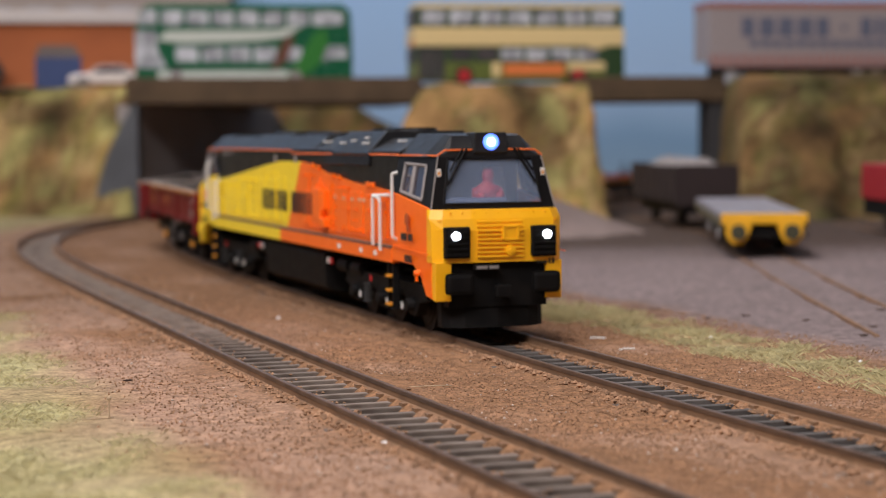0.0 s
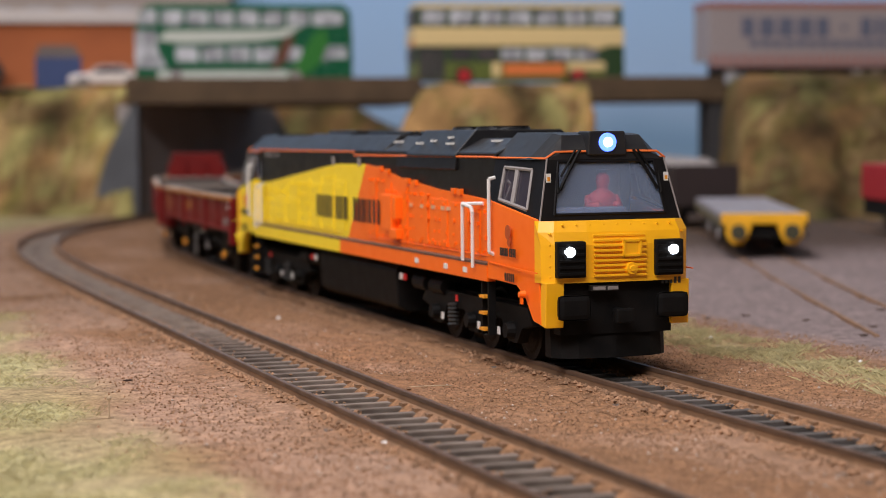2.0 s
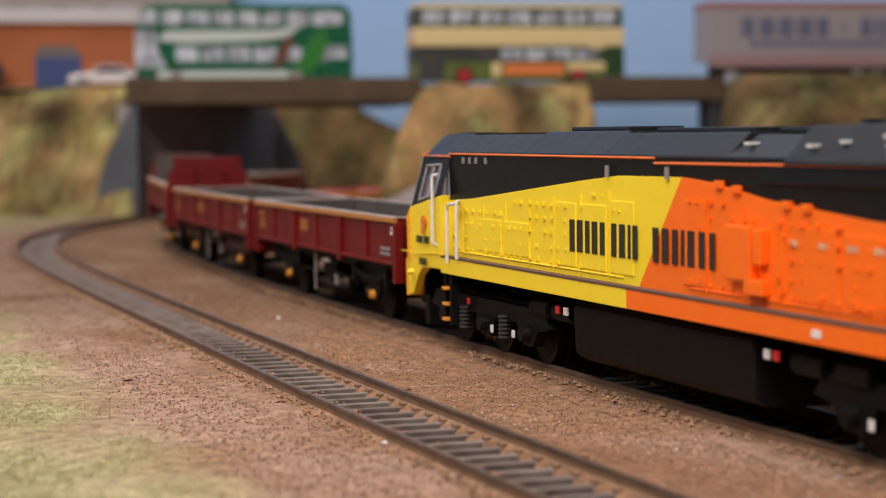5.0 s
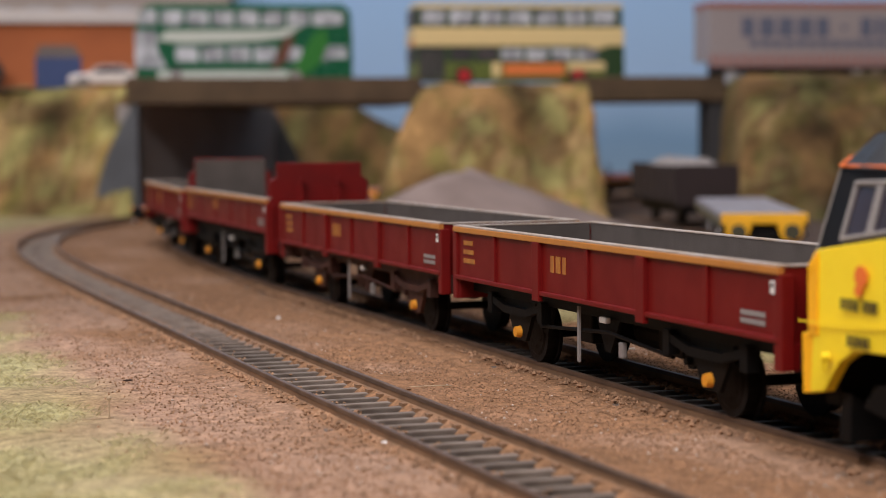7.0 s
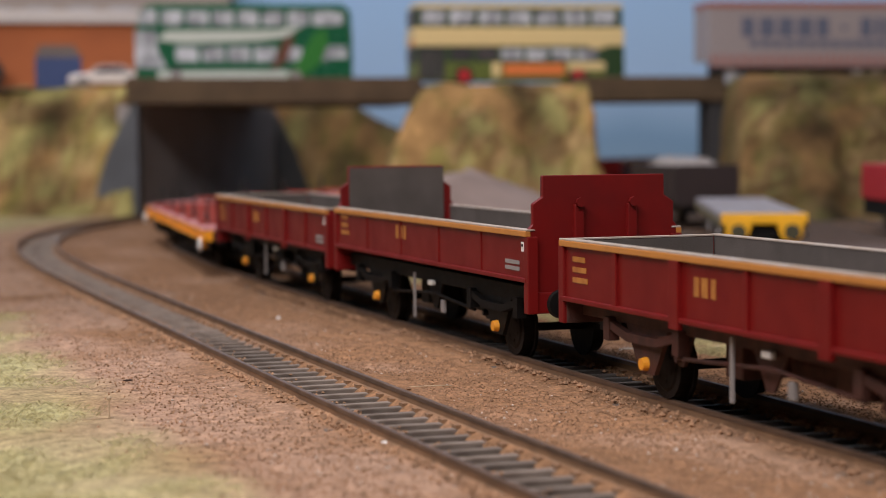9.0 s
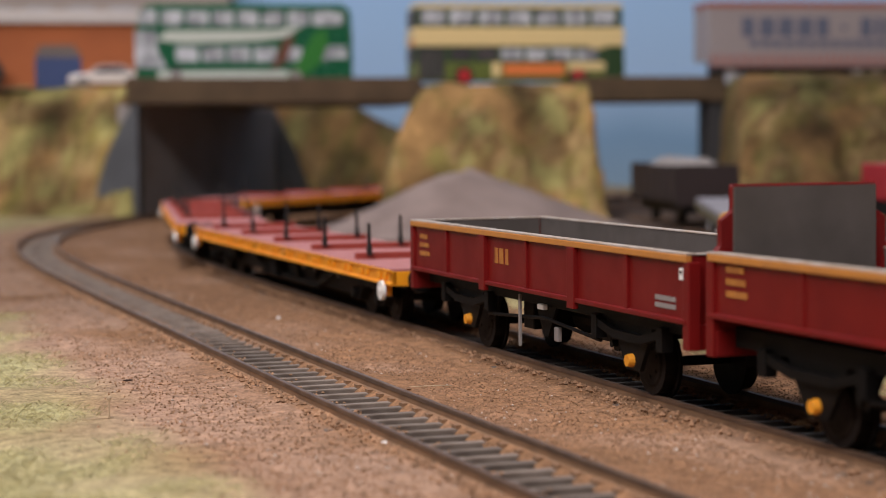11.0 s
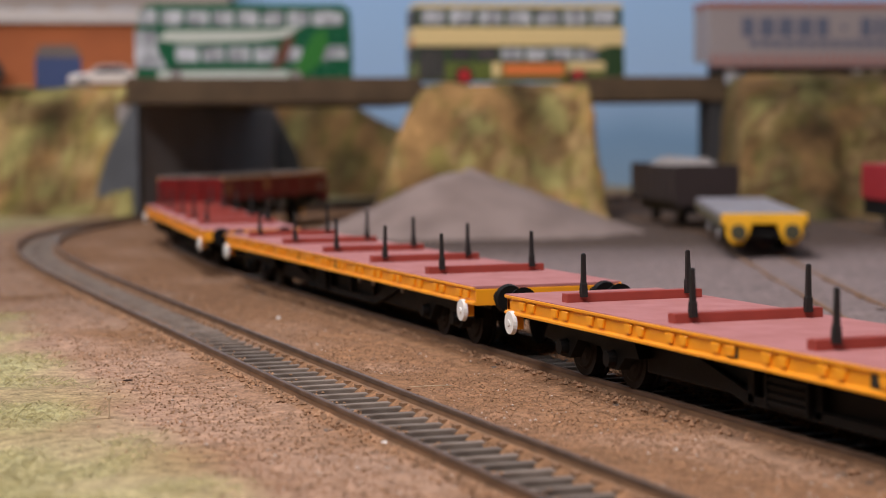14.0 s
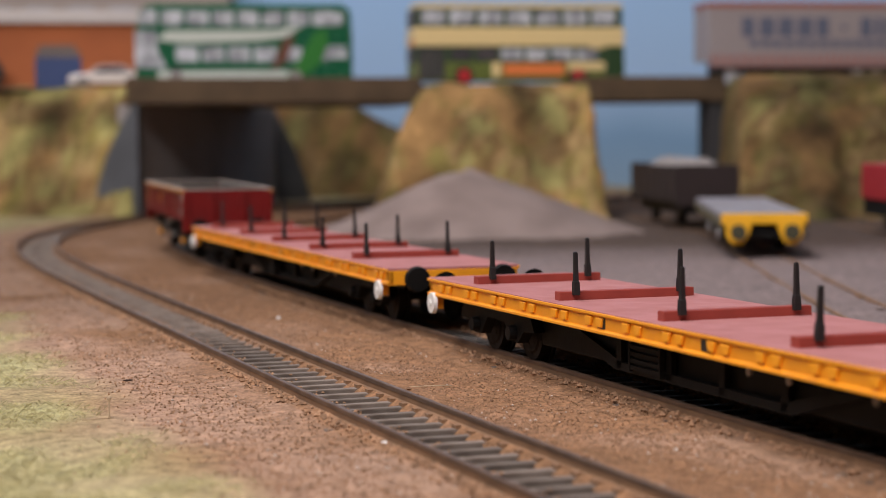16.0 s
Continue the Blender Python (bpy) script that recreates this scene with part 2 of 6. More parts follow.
def sky_paint():
    m = bpy.data.materials.new("painted_sky")
    m.use_nodes = True
    nt = m.node_tree
    b = nt.nodes["Principled BSDF"]
    b.inputs["Roughness"].default_value = 0.8
    tc = nt.nodes.new("ShaderNodeTexCoord")
    sep = nt.nodes.new("ShaderNodeSeparateXYZ")
    nt.links.new(tc.outputs["Object"], sep.inputs[0])
    no = nt.nodes.new("ShaderNodeTexNoise")
    no.inputs["Scale"].default_value = 5
    nt.links.new(tc.outputs["Object"], no.inputs["Vector"])
    ma = nt.nodes.new("ShaderNodeMath")
    ma.operation = "MULTIPLY_ADD"
    ma.inputs[1].default_value = 0.05
    nt.links.new(no.outputs["Fac"], ma.inputs[0])
    nt.links.new(sep.outputs["Z"], ma.inputs[2])
    cr = nt.nodes.new("ShaderNodeValToRGB")
    mr = nt.nodes.new("ShaderNodeMapRange")
    mr.inputs[1].default_value, mr.inputs[2].default_value = 0.0, 0.22
    nt.links.new(ma.outputs[0], mr.inputs[0])
    e = cr.color_ramp.elements
    e[0].position, e[0].color = 0.0, (0.22, 0.31, 0.41, 1)
    e[1].position, e[1].color = 1.0, (0.34, 0.54, 0.82, 1)
    k = e.new(0.28)
    k.color = (0.18, 0.31, 0.48, 1)
    k = e.new(0.5)
    k.color = (0.34, 0.50, 0.73, 1)
    nt.links.new(mr.outputs[0], cr.inputs[0])
    nt.links.new(cr.outputs[0], b.inputs["Base Color"])
    return m


SKYBOARD = sky_paint()


# ---- mesh helpers (millimetres) ----
def box(bm, x0, x1, y0, y1, z0, z1, bev=0.0):
    v = [bm.verts.new((x, y, z)) for x in (x0, x1) for y in (y0, y1) for z in (z0, z1)]
    fs = [bm.faces.new([v[i] for i in q]) for q in
          ((0, 1, 3, 2), (4, 6, 7, 5), (0, 4, 5, 1), (2, 3, 7, 6), (0, 2, 6, 4), (1, 5, 7, 3))]
    if bev:
        es = {e for f in fs for e in f.edges}
        bmesh.ops.bevel(bm, geom=list(es), offset=bev, segments=2, affect="EDGES", profile=0.6)


def prism(bm, poly, axis, a, b, bev=0.0):
    """A polygon of (p, q) pairs drawn out from a to b along axis 0 (p, q = y, z), 1 (x, z) or 2 (x, y)."""
    def at(p, q, t):
        return (t, p, q) if axis == 0 else (p, t, q) if axis == 1 else (p, q, t)
    lo = [bm.verts.new(at(p, q, a)) for p, q in poly]
    hi = [bm.verts.new(at(p, q, b)) for p, q in poly]
    n = len(poly)
    fs = [bm.faces.new(lo), bm.faces.new(hi[::-1])]
    fs += [bm.faces.new((lo[i], hi[i], hi[(i + 1) % n], lo[(i + 1) % n])) for i in range(n)]
    bmesh.ops.recalc_face_normals(bm, faces=fs)
    if bev:
        bmesh.ops.bevel(bm, geom=list({e for f in fs for e in f.edges}), offset=bev, segments=1, affect="EDGES")


def cyl(bm, p0, p1, r0, r1=None, seg=14, cap=True):
    r1 = r0 if r1 is None else r1
    p0, p1 = Vector(p0), Vector(p1)
    d = (p1 - p0).normalized()
    a = d.orthogonal().normalized()
    c = d.cross(a)
    lo, hi = [], []
    for i in range(seg):
        w = a * math.cos(2 * math.pi * i / seg) + c * math.sin(2 * math.pi * i / seg)
        lo.append(bm.verts.new(p0 + w * r0))
        hi.append(bm.verts.new(p1 + w * r1))
    for i in range(seg):
        bm.faces.new((lo[i], lo[(i + 1) % seg], hi[(i + 1) % seg], hi[i]))
    if cap:
        bm.faces.new(lo[::-1])
        bm.faces.new(hi)


def pipe(bm, pts, r, seg=6):
    for p, q in zip(pts, pts[1:]):
        cyl(bm, p, q, r, seg=seg)


def loft(bm, rings, close=True):
    rs = [[bm.verts.new(p) for p in ring] for ring in rings]
    n = len(rs[0])
    fs = []
    for a, b in zip(rs, rs[1:]):
        fs += [bm.faces.new((a[i], a[(i + 1) % n], b[(i + 1) % n], b[i])) for i in range(n)]
    if close:
        fs += [bm.faces.new(rs[0][::-1]), bm.faces.new(rs[-1])]
    bmesh.ops.recalc_face_normals(bm, faces=fs)


def holed(bm, quad, u0, u1, v0, v1):
    """A four-cornered panel with a rectangular opening; returns the opening's corners."""
    a, b, c, d = [Vector(p) for p in quad]

    def at(u, v):
        return (a * (1 - u) + b * u) * (1 - v) + (d * (1 - u) + c * u) * v
    outer = [at(0, 0), at(1, 0), at(1, 1), at(0, 1)]
    inner = [at(u0, v0), at(u1, v0), at(u1, v1), at(u0, v1)]
    vo, vi = [bm.verts.new(p) for p in outer], [bm.verts.new(p) for p in inner]
    for i in range(4):
        bm.faces.new((vo[i], vo[(i + 1) % 4], vi[(i + 1) % 4], vi[i]))
    return inner


def mesh_of(name, bm, material, smooth=False):
    for v in bm.verts:
        v.co *= MM
    me = bpy.data.meshes.new(name)
    bm.to_mesh(me)
    bm.free()
    me.materials.append(material)
    if smooth:
        for p in me.polygons:
            p.use_smooth = True
    return me


def part(name, bm, material, parent=None, label="", smooth=False):
    ob = new(name, mesh_of(name, bm, material, smooth))
    ob.parent = parent
    if label:
        tagged(ob, label)
    return ob


def shared(name, me, parent, x, y, z, rx=0, ry=0, rz=0):
    ob = new(name, me)
    ob.parent = parent
    ob.matrix_basis = pose(x * MM, y * MM, z * MM, rx, ry, rz)
    return ob


def thing(name, label, category, group="", kind="", m=None):
    ob = tagged(new(name), label, category, group, kind)
    if m is not None:
        ob.matrix_basis = m
    return ob


def B():
    return bmesh.new()


def raw(name, verts, faces, material, smooth=False):
    me = bpy.data.meshes.new(name)
    me.from_pydata([(x * MM, y * MM, z * MM) for x, y, z in verts], [], faces)
    me.materials.append(material)
    if smooth:
        me.polygons.foreach_set("use_smooth", [True] * len(me.polygons))
    return new(name, me)


# ---- the two running lines: headings follow from curvature along the way ----
class Line:
    def __init__(self, x0, y0, heading, knots):
        self.s = np.arange(-1500, 2700, 2.0)
        k = np.interp(self.s, [a for a, _ in knots], [b for _, b in knots]) / 1000
        self.h = radians(heading) + np.cumsum(k) * 2
        self.h -= np.interp(0, self.s, self.h) - radians(heading)
        self.x, self.y = np.cumsum(np.cos(self.h)) * 2, np.cumsum(np.sin(self.h)) * 2
        self.x += x0 - np.interp(0, self.s, self.x)
        self.y += y0 - np.interp(0, self.s, self.y)

    def at(self, s, side=0.0):
        x, y, h = (float(np.interp(s, self.s, v)) for v in (self.x, self.y, self.h))
        return x - math.sin(h) * side, y + math.cos(h) * side, h


TRAIN = Line(86.4, 250, 110.85, [(-320, 0), (-300, -0.21), (0, -0.275), (150, -0.09), (170, 0.0), (200, 0.04), (400, -0.18), (550, -0.51), (605, -0.45), (690, -3.15),
                                 (850, -3.15), (915, 0), (1350, 0), (1400, -3.0), (1690, -3.0), (1740, 0)])
FRONT = Line(24.2, 250, 110.6, [(-10, -0.11), (160, -0.11), (190, 0.0), (400, -0.014), (550, -0.53), (700, -1.5), (850, -1.43), (1000, -1.35), (1200, -1.35), (1500, -1.8), (1700, -1.5), (1760, 0)])


# ---- ground, tracks ----
def n3(x, y, z=0.0):
    return noise.noise(Vector((x, y, z)))


def smooth01(v):
    v = min(max(v, 0.0), 1.0)
    return v * v * (3 - 2 * v)


def near_line(line, x, y):
    """Signed distance of a place from a line, and the way along it."""
    i = np.argmin((line.x[::5] - x) ** 2 + (line.y[::5] - y) ** 2) * 5
    h = line.h[i]
    return -(x - line.x[i]) * math.sin(h) + (y - line.y[i]) * math.cos(h)


EARTH, GREEN, YARD = (0.282, 0.150, 0.078), (0.395, 0.36, 0.18), (0.215, 0.168, 0.162)
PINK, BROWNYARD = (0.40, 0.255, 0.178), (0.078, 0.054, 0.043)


def soil_at(x, y, a, b):
    """Colour of the scatter: a, b are the distances from the train's line and the front line."""
    w = n3(x / 45, y / 45) * 0.6 + n3(x / 16, y / 16, 3) * 0.4
    c = Vector(EARTH) * (1 + 0.22 * w)
    c = c.lerp(Vector(PINK), min(max(0.5 + 1.6 * n3(x / 30, y / 30, 11) + (0.3 if b > 12 else -0.6), 0), 1) * 0.8)
    g = min(max((b - 37 + 16 * w) / 18, 0), 1) if y < 900 else min(max((b - 30 + 20 * w) / 30, 0), 1)
    c = c.lerp(Vector(GREEN) * (1 + 0.3 * n3(x / 20, y / 20, 8)), g * (0.55 + 0.45 * smooth01(0.5 + 1.8 * n3(x / 18, y / 26, 15))))
    r = min(max((-a - 62 + 14 * w) / 22, 0), 1)
    # far soil darkens with distance: the weaker light there is put into its colour
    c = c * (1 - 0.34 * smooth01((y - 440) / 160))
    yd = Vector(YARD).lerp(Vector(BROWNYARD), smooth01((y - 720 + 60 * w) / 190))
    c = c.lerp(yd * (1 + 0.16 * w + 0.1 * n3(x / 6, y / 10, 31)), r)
    q = min(max(1 - abs(-a - 53 + 10 * w) / 14, 0), 1) * min(max((690 - y) / 60, 0), 1)
    c = c.lerp(Vector(GREEN) * (1 + 0.3 * n3(x / 12, y / 12, 5)), q * (0.45 + 0.5 * n3(x / 10, y / 16, 44)))
    return c


def lie(x, y):
    return -2.6 + 0.5 * n3(x / 9, y / 9) + 0.9 * n3(x / 40, y / 40, 2)


def ground():
    xs = np.concatenate([np.linspace(-1500, -430, 18), np.arange(-420, 440, 4.0), np.linspace(450, 2200, 24)])
    ys = np.concatenate([np.linspace(-1700, 190, 24), np.arange(200, 700, 3.0), np.arange(700, 1250, 6.0), np.linspace(1260, 1990, 26)])
    verts, cols = [], []
    for y in ys:
        for x in xs:
            a, b = near_line(TRAIN, x, y), near_line(FRONT, x, y)
            z = lie(x, y)
            dd = min(abs(a), abs(b))
            if dd < 17:
                z = -5.2 if dd < 13 else z + (-5.2 - z) * (17 - dd) / 4
            verts.append((x, y, z))
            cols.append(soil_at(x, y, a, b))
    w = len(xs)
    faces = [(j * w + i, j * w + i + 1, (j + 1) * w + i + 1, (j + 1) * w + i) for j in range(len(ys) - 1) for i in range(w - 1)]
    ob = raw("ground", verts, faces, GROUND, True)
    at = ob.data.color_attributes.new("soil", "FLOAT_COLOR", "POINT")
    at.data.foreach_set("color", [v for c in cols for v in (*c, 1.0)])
    tagged(ob, "brown earth scatter with green and grey yard patches", "ground", kind="structure")


def rail_bmesh(line, side, s0, s1, step):
    prof_web = [(-1.2, -2.55), (1.2, -2.55), (1.1, -2.2), (0.35, -1.9), (0.35, -0.85), (-0.35, -0.85), (-0.35, -1.9), (-1.1, -2.2)]
    prof_head = [(-0.48, -0.85), (0.48, -0.85), (0.48, -0.12), (0.36, 0), (-0.36, 0), (-0.48, -0.12)]
    out = []
    for prof in (prof_web, prof_head):
        bm = B()
        rings = []
        for s in np.arange(s0, s1, step):
            x, y, h = line.at(s, side)
            rings.append([(x - math.sin(h) * p, y + math.cos(h) * p, q) for p, q in prof])
        loft(bm, rings)
        out.append(bm)
    return out


def track(line, label, s1, wood, bed):
    base = thing("railway_track", label, "railway track", "running lines", "structure")
    for side in (-8.85, 8.85):
        web, head = rail_bmesh(line, side, -1400, s1, 12)
        rail = part("rail", web, RAILRUST, base, "rust brown rail web and foot")
        part("rail_head", head, RAILTOP, rail, "worn steel rail head")
    bm = B()
    box(bm, -1.05, 1.05, -14.5, 14.5, -4.9, -2.5, 0.2)
    sleeper = mesh_of("sleeper", bm, wood)
    bm = B()
    for y in (-8.85, 8.85):
        box(bm, -1.0, 1.0, y - 2.1, y - 1.1, -2.6, -1.85)
        box(bm, -1.0, 1.0, y + 1.1, y + 2.1, -2.6, -1.85)
    chair = mesh_of("rail_chair", bm, RAILRUST)
    rng = random.Random(5)
    far = []
    for i in range(int((s1 + 1400) / 7.2)):
        s = -1400 + i * 7.2
        x, y, h = line.at(s)
        tilt = rng.uniform(-1.5, 1.5)
        if -40 < s < 960:
            o = shared("sleeper", sleeper, base, x, y, rng.uniform(-0.08, 0.05), 0, 0, math.degrees(h) + tilt)
            if s < 420:
                shared("rail_chair", chair, o, 0, 0, 0)
        else:
            far.append((x, y, h))
    bm = B()
    for x, y, h in far:
        c, s_ = math.cos(h), math.sin(h)
        v = [bm.verts.new((x + c * p - s_ * q, y + s_ * p + c * q, z)) for p in (-1.55, 1.55) for q in (-14.5, 14.5) for z in (-4.5, -2.55)]
        for q in ((0, 1, 3, 2), (4, 6, 7, 5), (0, 4, 5, 1), (2, 3, 7, 6), (1, 5, 7, 3)):
            bm.faces.new([v[k] for k in q])
    tagged(part("sleepers", bm, wood, base), kind="stuff")
    bm = B()
    rings = []
    for s in np.arange(-1400, s1, 20):
        rings.append([(*line.at(s, p)[:2], z) for p, z in ((-15, -5.3), (15, -5.3), (15, bed), (-15, bed))])
    loft(bm, rings)
    part("ballast_bed", bm, BALLAST, base, "dark ballast between the sleepers")


def shoulders(line, label):
    """Earth banked against the rails: over the sleeper ends outside, and in a ragged strip inside."""
    verts, cols, faces = [], [], []
    ss = np.concatenate([np.arange(-1400, -60, 20.0), np.arange(-60, 620, 2.5), np.arange(620, 1200, 8.0)])
    for sg in (-1, 1):
        for lats, inner in (((9.75, 10.6, 12, 14, 16.5, 19.5), False), ((8.0, 7.5, 6.9, 6.0), True)):
            k0, n = len(verts), len(lats)
            for s in ss:
                rag = 1.4 * n3(s / 11, sg * 3 + inner) + 0.8 * n3(s / 3.5, sg * 5)
                for j, lt in enumerate(lats):
                    t = j / (n - 1)
                    x, y, _h = line.at(s, sg * (lt + (rag * t * 1.1 if inner else 0)))
                    e = 0.22 * n3(x / 1.8, y / 1.8) + 0.25 * n3(x / 5, y / 5, 3)
                    if inner:
                        z = -1.95 - 1.0 * t + e * 0.8 - 0.35 * (t > 0.99)
                    else:
                        z = (-1.85 + e) * (1 - t) + (lie(x, y) + 0.06) * t + 0.5 * e * math.sin(t * 3.1)
                    verts.append((x, y, z))
                    a, b = near_line(TRAIN, x, y), near_line(FRONT, x, y)
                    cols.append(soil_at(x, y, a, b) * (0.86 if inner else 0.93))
            for i in range(len(ss) - 1):
                for j in range(n - 1):
                    a = k0 + i * n + j
                    faces.append((a, a + 1, a + n + 1, a + n))
    ob = raw("earth_shoulder", verts, faces, GROUND, True)
    at = ob.data.color_attributes.new("soil", "FLOAT_COLOR", "POINT")
    at.data.foreach_set("color", [v for c in cols for v in (*c, 1.0)])
    tagged(ob, label, "ground", kind="structure")


def infill():
    """Grey brown dust that fills the front line between its rails along one stretch, ragged at both ends."""
    verts, cols, faces = [], [], []
    lats = np.arange(-8.0, 8.01, 1.0)
    ss = np.arange(215, 620, 1.6)
    for s in ss:
        for lt in lats:
            x, y, _h = FRONT.at(s, lt)
            e = 0.28 * n3(x / 2.2, y / 2.2, 6) + 0.3 * n3(x / 7, y / 7, 9)
            z = -2.62 + e - 1.4 * smooth01((262 - s + 14 * n3(lt / 3, s / 9, 2)) / 34)
            verts.append((x, y, z))
            cols.append(Vector((0.15, 0.112, 0.088)) * (1 + 0.5 * n3(x / 5, y / 5, 4)))
    n = len(lats)
    faces = [(i * n + j, i * n + j + 1, (i + 1) * n + j + 1, (i + 1) * n + j) for i in range(len(ss) - 1) for j in range(n - 1)]
    ob = raw("dust_infill", verts, faces, GROUND, True)
    at = ob.data.color_attributes.new("soil", "FLOAT_COLOR", "POINT")
    at.data.foreach_set("color", [v for c in cols for v in (*c, 1.0)])
    tagged(ob, "grey brown dust filling the track between its rails", "ground", kind="structure")


def octas(name, pts, material, label, flat=0.8):
    """Many small stones: one squashed, turned octahedron each."""
    rng = random.Random(11)
    verts, faces = [], []
    for x, y, z, r in pts:
        a = rng.uniform(0, 6.3)
        k = len(verts)
        c, s = math.cos(a) * r, math.sin(a) * r
        e = rng.uniform(0.55, 1.2)
        verts += [(x + c, y + s, z), (x - s * e, y + c * e, z), (x - c, y - s, z), (x + s * e, y - c * e, z), (x + 0.2 * c, y, z + r * flat), (x, y, z - r * flat)]
        faces += [(k, k + 1, k + 4), (k + 1, k + 2, k + 4), (k + 2, k + 3, k + 4), (k + 3, k, k + 4), (k + 1, k, k + 5), (k + 2, k + 1, k + 5), (k + 3, k + 2, k + 5), (k, k + 3, k + 5)]
    ob = raw(name, verts, faces, material)
    return tagged(ob, label, "scatter", kind="stuff")


def scatter():
    rng = random.Random(3)
    grains, pale = [], []
    while len(grains) < 34000:
        y = 240 + 460 * rng.random() ** 1.5
        x = rng.uniform(-0.26, 0.25) * y
        a, b = near_line(TRAIN, x, y), near_line(FRONT, x, y)
        if min(abs(a), abs(b)) < 9.8 or a < -80 or (b > 34 and rng.random() < min(0.985, (b - 34) / 10)) or (b > 12 and rng.random() < 0.45) or (-64 < a < -42 and rng.random() < 0.8):
            continue
        lift = -2.45 if min(abs(a), abs(b)) > 18 else -2.05
        r = rng.choice((0.12, 0.15, 0.19, 0.24, 0.30)) * (1 if rng.random() < 0.975 else 1.8)
        z = lift + 0.5 * n3(x / 9, y / 9) + 0.9 * n3(x / 40, y / 40, 2) if lift < -2.2 else lift - 0.04 * (min(abs(a), abs(b)) - 9.8)
        (pale if rng.random() < 0.02 else grains).append((x, y, z, r))
    for _ in range(9000):
        s = rng.uniform(-20, 480)
        x, y, _h = FRONT.at(s, rng.choice((-1, 1)) * 7.6 - abs(rng.gauss(0, 2.2))) if rng.random() < 0.6 else TRAIN.at(s, rng.choice((-1, 1)) * rng.uniform(4.5, 7.6))
        grains.append((x, y, -2.5, rng.uniform(0.18, 0.5)))
    for _ in range(4200):
        line = rng.choice((TRAIN, FRONT))
        s = rng.uniform(-30, 420)
        x, y, _h = line.at(s, rng.choice((-1, 1)) * (9.9 + abs(rng.gauss(0, 1.7))))
        grains.append((x, y, -1.9 + rng.uniform(-0.3, 0.25), rng.uniform(0.3, 0.75)))
    octas("earth_grains", grains, GRAIN, "loose brown earth grains beside the rails")
    octas("pale_grains", pale, PALE, "few pale stone chips on the earth")


def grass():
    rng = random.Random(9)
    verts, faces = [], []

    def blade(x, y, z, n, size):
        for _ in range(n):
            a, l, w = rng.uniform(0, 6.3), rng.uniform(0.4, 1.5) * size, rng.uniform(0.012, 0.032)
            lean = rng.uniform(0.6, 2.2)
            px, py = x + rng.gauss(0, 1.6), y + rng.gauss(0, 1.6)
            k = len(verts)
            ca, sa = math.cos(a), math.sin(a)
            verts.extend([(px - sa * w, py + ca * w, z), (px + sa * w, py - ca * w, z), (px + ca * l * lean * 0.5, py + sa * l * lean * 0.5, z + l * 0.6),
                          (px + ca * l * lean, py + sa * l * lean, z + l * 0.85)])
            faces.extend([(k, k + 1, k + 2), (k, k + 2, k + 3)])
    made = 0
    while made < 1900:
        y = rng.uniform(240, 780)
        x = rng.uniform(-0.26, 0.26) * y
        a, b = near_line(TRAIN, x, y), near_line(FRONT, x, y)
        w = n3(x / 45, y / 45) * 0.6 + n3(x / 16, y / 16, 3) * 0.4
        left = b - 37 + 16 * w > 7 and y < 700
        strip = abs(-a - 53 + 10 * w) < 11 and y < 690 and rng.random() < 0.3 + 1.2 * n3(x / 9, y / 14, 41)
        if (left and rng.random() < 0.2 and n3(x / 18, y / 26, 15) > -0.05) or strip:
            blade(x, y, -2.9 + 0.5 * n3(x / 9, y / 9) + 0.9 * n3(x / 40, y / 40, 2), 12 if strip else 9, 1.5 if strip else 1.0)
            made += 1
    ob = raw("grass_tufts", verts, faces, GRASS)
    tagged(ob, "dry yellow green static grass tufts", "grass", kind="stuff")


